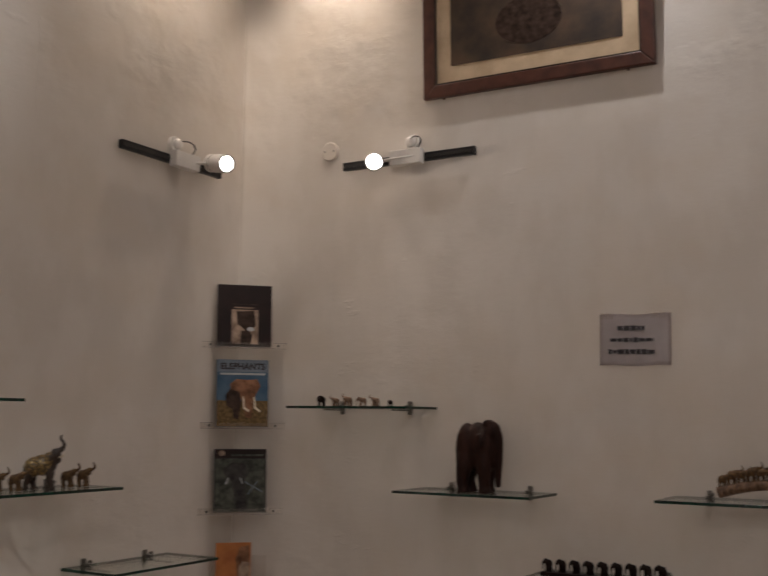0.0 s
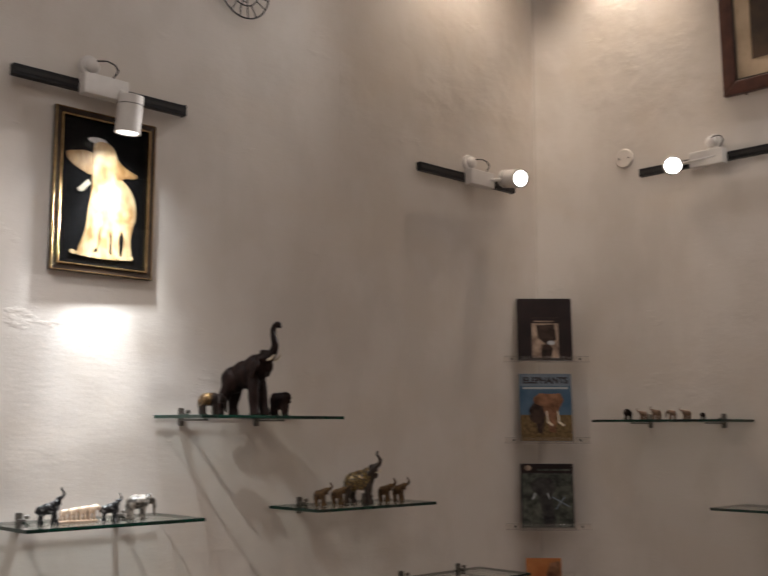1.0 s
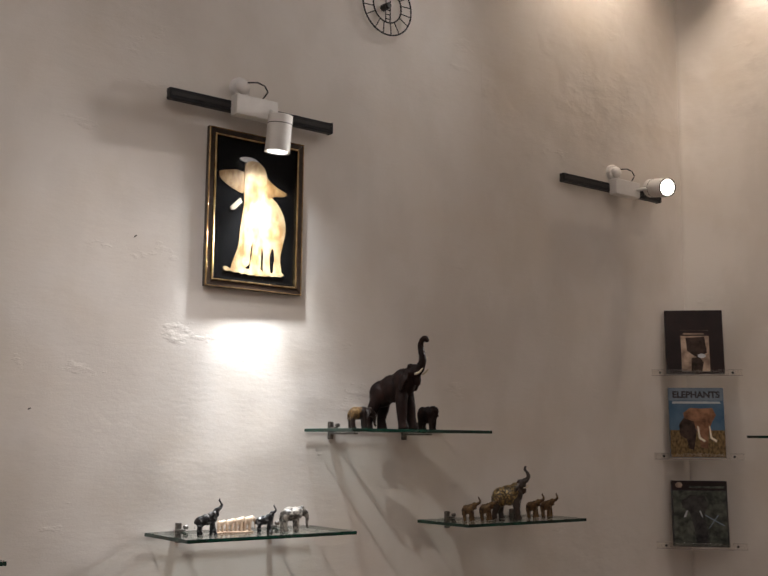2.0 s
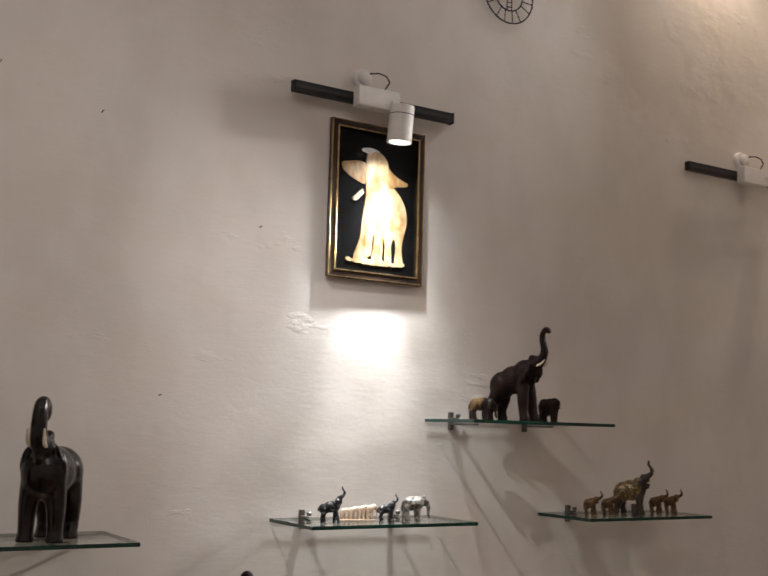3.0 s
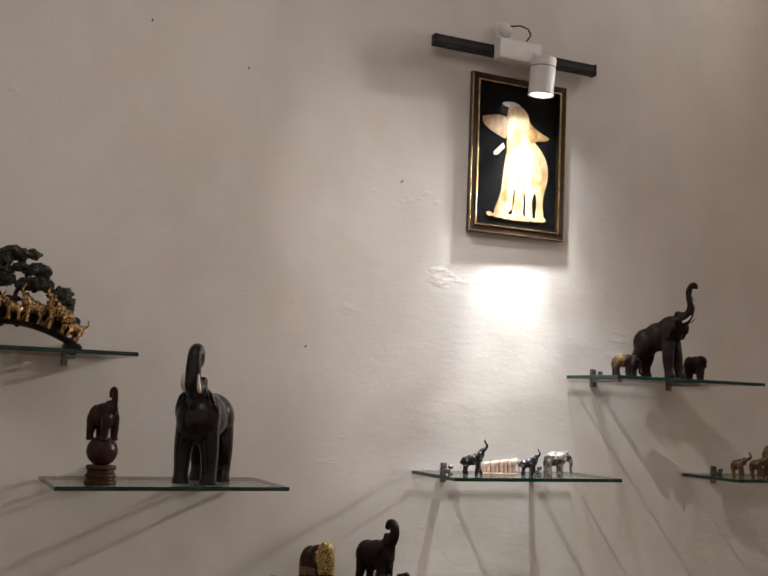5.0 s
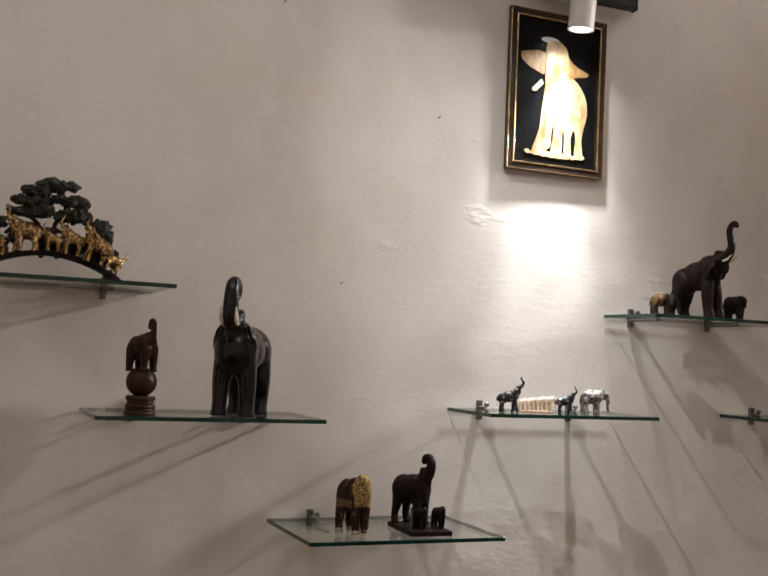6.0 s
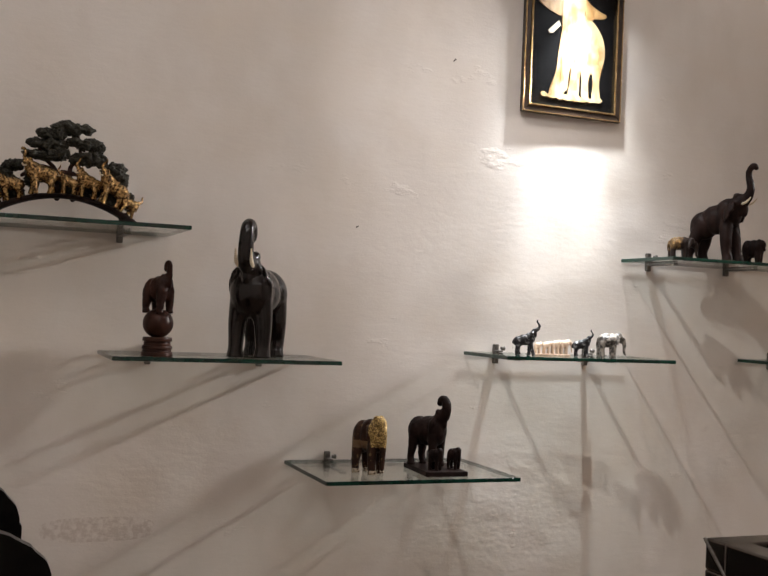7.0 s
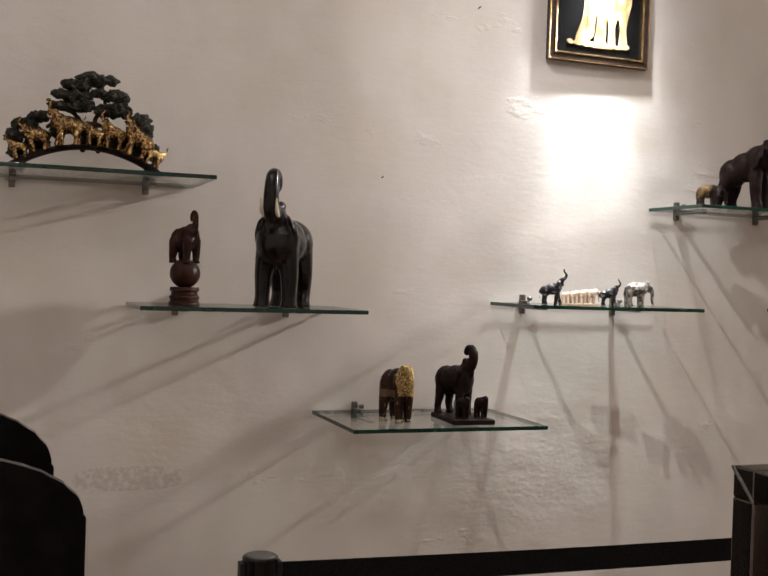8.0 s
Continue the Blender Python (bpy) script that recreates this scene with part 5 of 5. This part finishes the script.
def bridge_figure():
    half, crown = 0.190, 0.056
    bm = bmesh.new()

    def deck(x):
        return 0.015 + crown * (1 - (x / half) ** 2)

    n = 34
    span_bm = None
    for i in range(n):
        x0, x1 = -half + 2 * half * i / n, -half + 2 * half * (i + 1) / n
        t = tube((x0, 0, deck(x0) - 0.007), (x1, 0, deck(x1) - 0.007), 0.0068 + 0.003 * abs(x0) / half, 0.0068 + 0.003 * abs(x1) / half, 12)
        t.transform(Matrix.Diagonal((1, 2.4, 1, 1)))
        span_bm = join(span_bm, t)
        span_bm = blob((x0, 0.014 * math.sin(i * 2.1), deck(x0) - 0.005), (0.012, 0.010, 0.005), (0, 0, i * 40), span_bm, 1)
    for s in (-1, 1):
        span_bm = box(min(s * 0.150, s * 0.196), -0.026, 0.0, max(s * 0.150, s * 0.196), 0.026, 0.014, 0.004, span_bm)
        span_bm = tube((s * 0.176, 0, 0.0), (s * 0.160, 0, 0.030), 0.020, 0.012, 12, 0, span_bm)
    join(bm, molten(span_bm, 0.003, 2), None, 0)
    herd = ((-0.166, 0.066, 180, 14, -0.012), (-0.122, 0.092, 176, 12, -0.010), (-0.052, 0.116, 180, 3, -0.014), (0.014, 0.072, 176, -2, -0.018), (0.060, 0.096, 184, -8, -0.010), (0.118, 0.114, 180, -16, -0.014), (0.164, 0.076, 30, 30, -0.014))
    for k, (x, size, turn, nose_up, dy) in enumerate(herd):
        el = carved_elephant(size, SNAKED if k != 2 else RAISED, (0.20, 0.43, 0.185), 0.17, (0.25, 0.65 if k != 6 else 0.50, 0.105), 0.06, 0.15, 0.22, 0.056, (0.06, -0.03, -0.05, 0.04), (0.085, 0.13), 0.07,
                             ((0.31, 0.05, 0.60, 0.018), (0.37, 0.06, 0.60, 0.014), (0.41, 0.06, 0.65, 0.007)), 0.06, 52, 3, 0.010, k)
        for f in el.faces:
            f.material_index = 1 if f.material_index == 0 else 3
        join(bm, el, pose(x, dy, deck(x) - 0.003) @ pose(0, 0, 0, 0, -nose_up if turn > 90 else 0, 0) @ pose(0, 0, 0, 0, 0, turn) @ pose(0, 0, 0, 0, nose_up if turn < 90 else 0, 0))
    # twisted trunks
    for pts in (((-0.01, 0.016, 0.06, 0.008), (-0.015, 0.018, 0.125, 0.006), (-0.05, 0.018, 0.160, 0.005), (-0.06, 0.018, 0.185, 0.004)), ((0.03, 0.016, 0.06, 0.008), (0.02, 0.018, 0.135, 0.006), (0.045, 0.018, 0.165, 0.005), (0.035, 0.018, 0.225, 0.004)),
                ((0.0, 0.016, 0.125, 0.006), (0.05, 0.018, 0.120, 0.006), (0.10, 0.018, 0.105, 0.005), (0.140, 0.018, 0.115, 0.004)), ((-0.02, 0.018, 0.130, 0.005), (-0.06, 0.016, 0.135, 0.005), (-0.10, 0.018, 0.110, 0.005)), ((-0.13, 0.018, 0.04, 0.006), (-0.150, 0.018, 0.075, 0.005), (-0.165, 0.018, 0.100, 0.004))):
        join(bm, limb(None, pts, 10), None, 4)
    # clumps of leaves, then the dark growth behind the herd
    pads = ((0.022, 0.235, 0.046, 0.013), (-0.030, 0.219, 0.031, 0.012), (-0.038, 0.191, 0.044, 0.013), (0.052, 0.199, 0.044, 0.012), (0.088, 0.187, 0.020, 0.013), (-0.060, 0.164, 0.038, 0.011), (-0.012, 0.167, 0.024, 0.010),
            (0.060, 0.161, 0.036, 0.014), (0.088, 0.164, 0.022, 0.018), (0.134, 0.140, 0.028, 0.015), (0.148, 0.115, 0.022, 0.021), (-0.123, 0.133, 0.024, 0.012), (-0.156, 0.110, 0.030, 0.015), (-0.180, 0.082, 0.020, 0.019))
    growth = ((-0.122, 0.078, 0.026, 0.026), (0.012, 0.086, 0.024, 0.022), (0.075, 0.090, 0.028, 0.022), (0.140, 0.070, 0.026, 0.026), (0.178, 0.062, 0.012, 0.024), (-0.070, 0.105, 0.020, 0.022), (-0.178, 0.046, 0.016, 0.016))
    for k, (cx, cz, rx, rz) in enumerate(pads):
        join(bm, leaf_pad(cx, cz, rx * 1.14, rz * 1.10, 0.020, k * 7.3), None, 2)
    for k, (cx, cz, rx, rz) in enumerate(growth):
        join(bm, leaf_pad(cx, cz, rx * 1.15, rz * 1.15, 0.010, 50 + k * 5.1), None, 2)
    for f in bm.faces:
        f.smooth = True
    return bm


figurine("elephant_bridge_figurine", bridge_figure(), [M_DARKWOOD, M_GOLD, M_FOLIAGE, M_IVORY, M_REDWOOD], pose(-0.276, 2.790, Z_BRIDGE) @ Matrix.Diagonal((1.0, 1.0, 1.07, 1)), "arched bridge carving with gilt elephants under dark trees", "elephant carvings")

# east wall: tiny carvings, one large elephant, a carved tusk, a row of black carvings
ZE1, ZE2, ZE3, ZE4 = 1.719 + EPS, 1.360 + EPS, 1.372 + EPS, 1.045 + EPS
dark_tiny = figurine("tiny_elephant_figurine", elephant_body(0.048, "down", 0.75, 1.6, 0.02, 0, 0.9, 0, 0, 24), [M_DARKWOOD], pose(3.76, 2.446, ZE1, 0, 0, 200), "tiny dark wooden elephant on a glass shelf", "tiny carvings")
tan_tiny = figurine("tiny_elephant_figurine", elephant_body(0.040, "short", 0.80, 1.5, 0.04, 0, 1.0, 0, 0, 28, 0, 1.15), [M_TAN], pose(3.76, 2.365, ZE1, 0, 0, 100), "tiny tan wooden elephant, trunk up", "tiny carvings")
for y, turn, sc in ((2.298, 80, 1.15), (2.150, 95, 1.05)):
    copy_thing(tan_tiny, pose(3.76, y, ZE1, 0, 0, turn)).scale = (sc, sc, sc)
figurine("tiny_elephant_figurine", elephant_body(0.043, "down", 0.8, 1.5, 0.02, 0, 0.9, 0, 0, 28, 0, 1.1), [M_TAN], pose(3.76, 2.220, ZE1, 0, 0, 110), "tiny tan elephant on a glass shelf", "tiny carvings")
copy_thing(dark_tiny, pose(3.76, 2.074, ZE1, 0, 0, 200)).scale = (0.6, 0.6, 0.6)
figurine("elephant_figurine", carved_elephant(0.335, HANGING, (0.150, 0.56, 0.320), 0.165, (0.170, 0.76, 0.130), 0.0, 0.10, 0.17, 0.076, (0.02, 0.0, 0.0, 0.03), (0.085, 0.17), 0.14, (), 0.05, 85, 7, 0.002), [M_BROWNWOOD],
         pose(3.745, 1.632, ZE2, 0, 0, -86), "large plain brown wooden elephant, trunk down, on glass", "elephant carvings")
tusk = bmesh.new()
for i in range(20):
    x0, x1 = i / 20, (i + 1) / 20
    def arch(u):
        return Vector((0.40 * u, 0, 0.018 + 0.046 * math.sin(math.pi * (0.08 + 0.84 * u))))
    join(tusk, tube(arch(x0), arch(x1), 0.022 - 0.006 * x0, 0.022 - 0.006 * x1, 14), None, 0)
for i in range(11):
    u = 0.04 + i * 0.088
    p = Vector((0.40 * u, 0, 0.030 + 0.046 * math.sin(math.pi * (0.08 + 0.84 * u))))
    join(tusk, elephant_body(0.052 + 0.008 * (i % 2), "short", 0.62, 0.9, 0.04, 0, 0.9, 0.02, 0, 24), Matrix.Translation(p), 1)
for f in tusk.faces:
    f.smooth = True
figurine("carved_tusk_figurine", tusk, [M_TAN, M_BRONZE], pose(3.745, 0.640, ZE3, 0, 0, -90), "curved red-brown carving with a row of elephants on it", "elephant carvings")
strip = box(0, -0.025, 0, 0.52, 0.025, 0.014, 0.002)
for i in range(9):
    join(strip, elephant_body(0.052 + 0.001 * i, "down", 0.52, 0.9, 0.02, 0, 0.9, 0, 0, 22), pose(0.03 + i * 0.0575, 0, 0.014, 0, 0, 180))
for f in strip.faces:
    f.material_index = 0
figurine("black_elephant_strip", strip, [M_DARKWOOD], pose(3.735, 1.345, ZE4, 0, 0, -90), "row of small black elephants on a long strip", "elephant carvings")
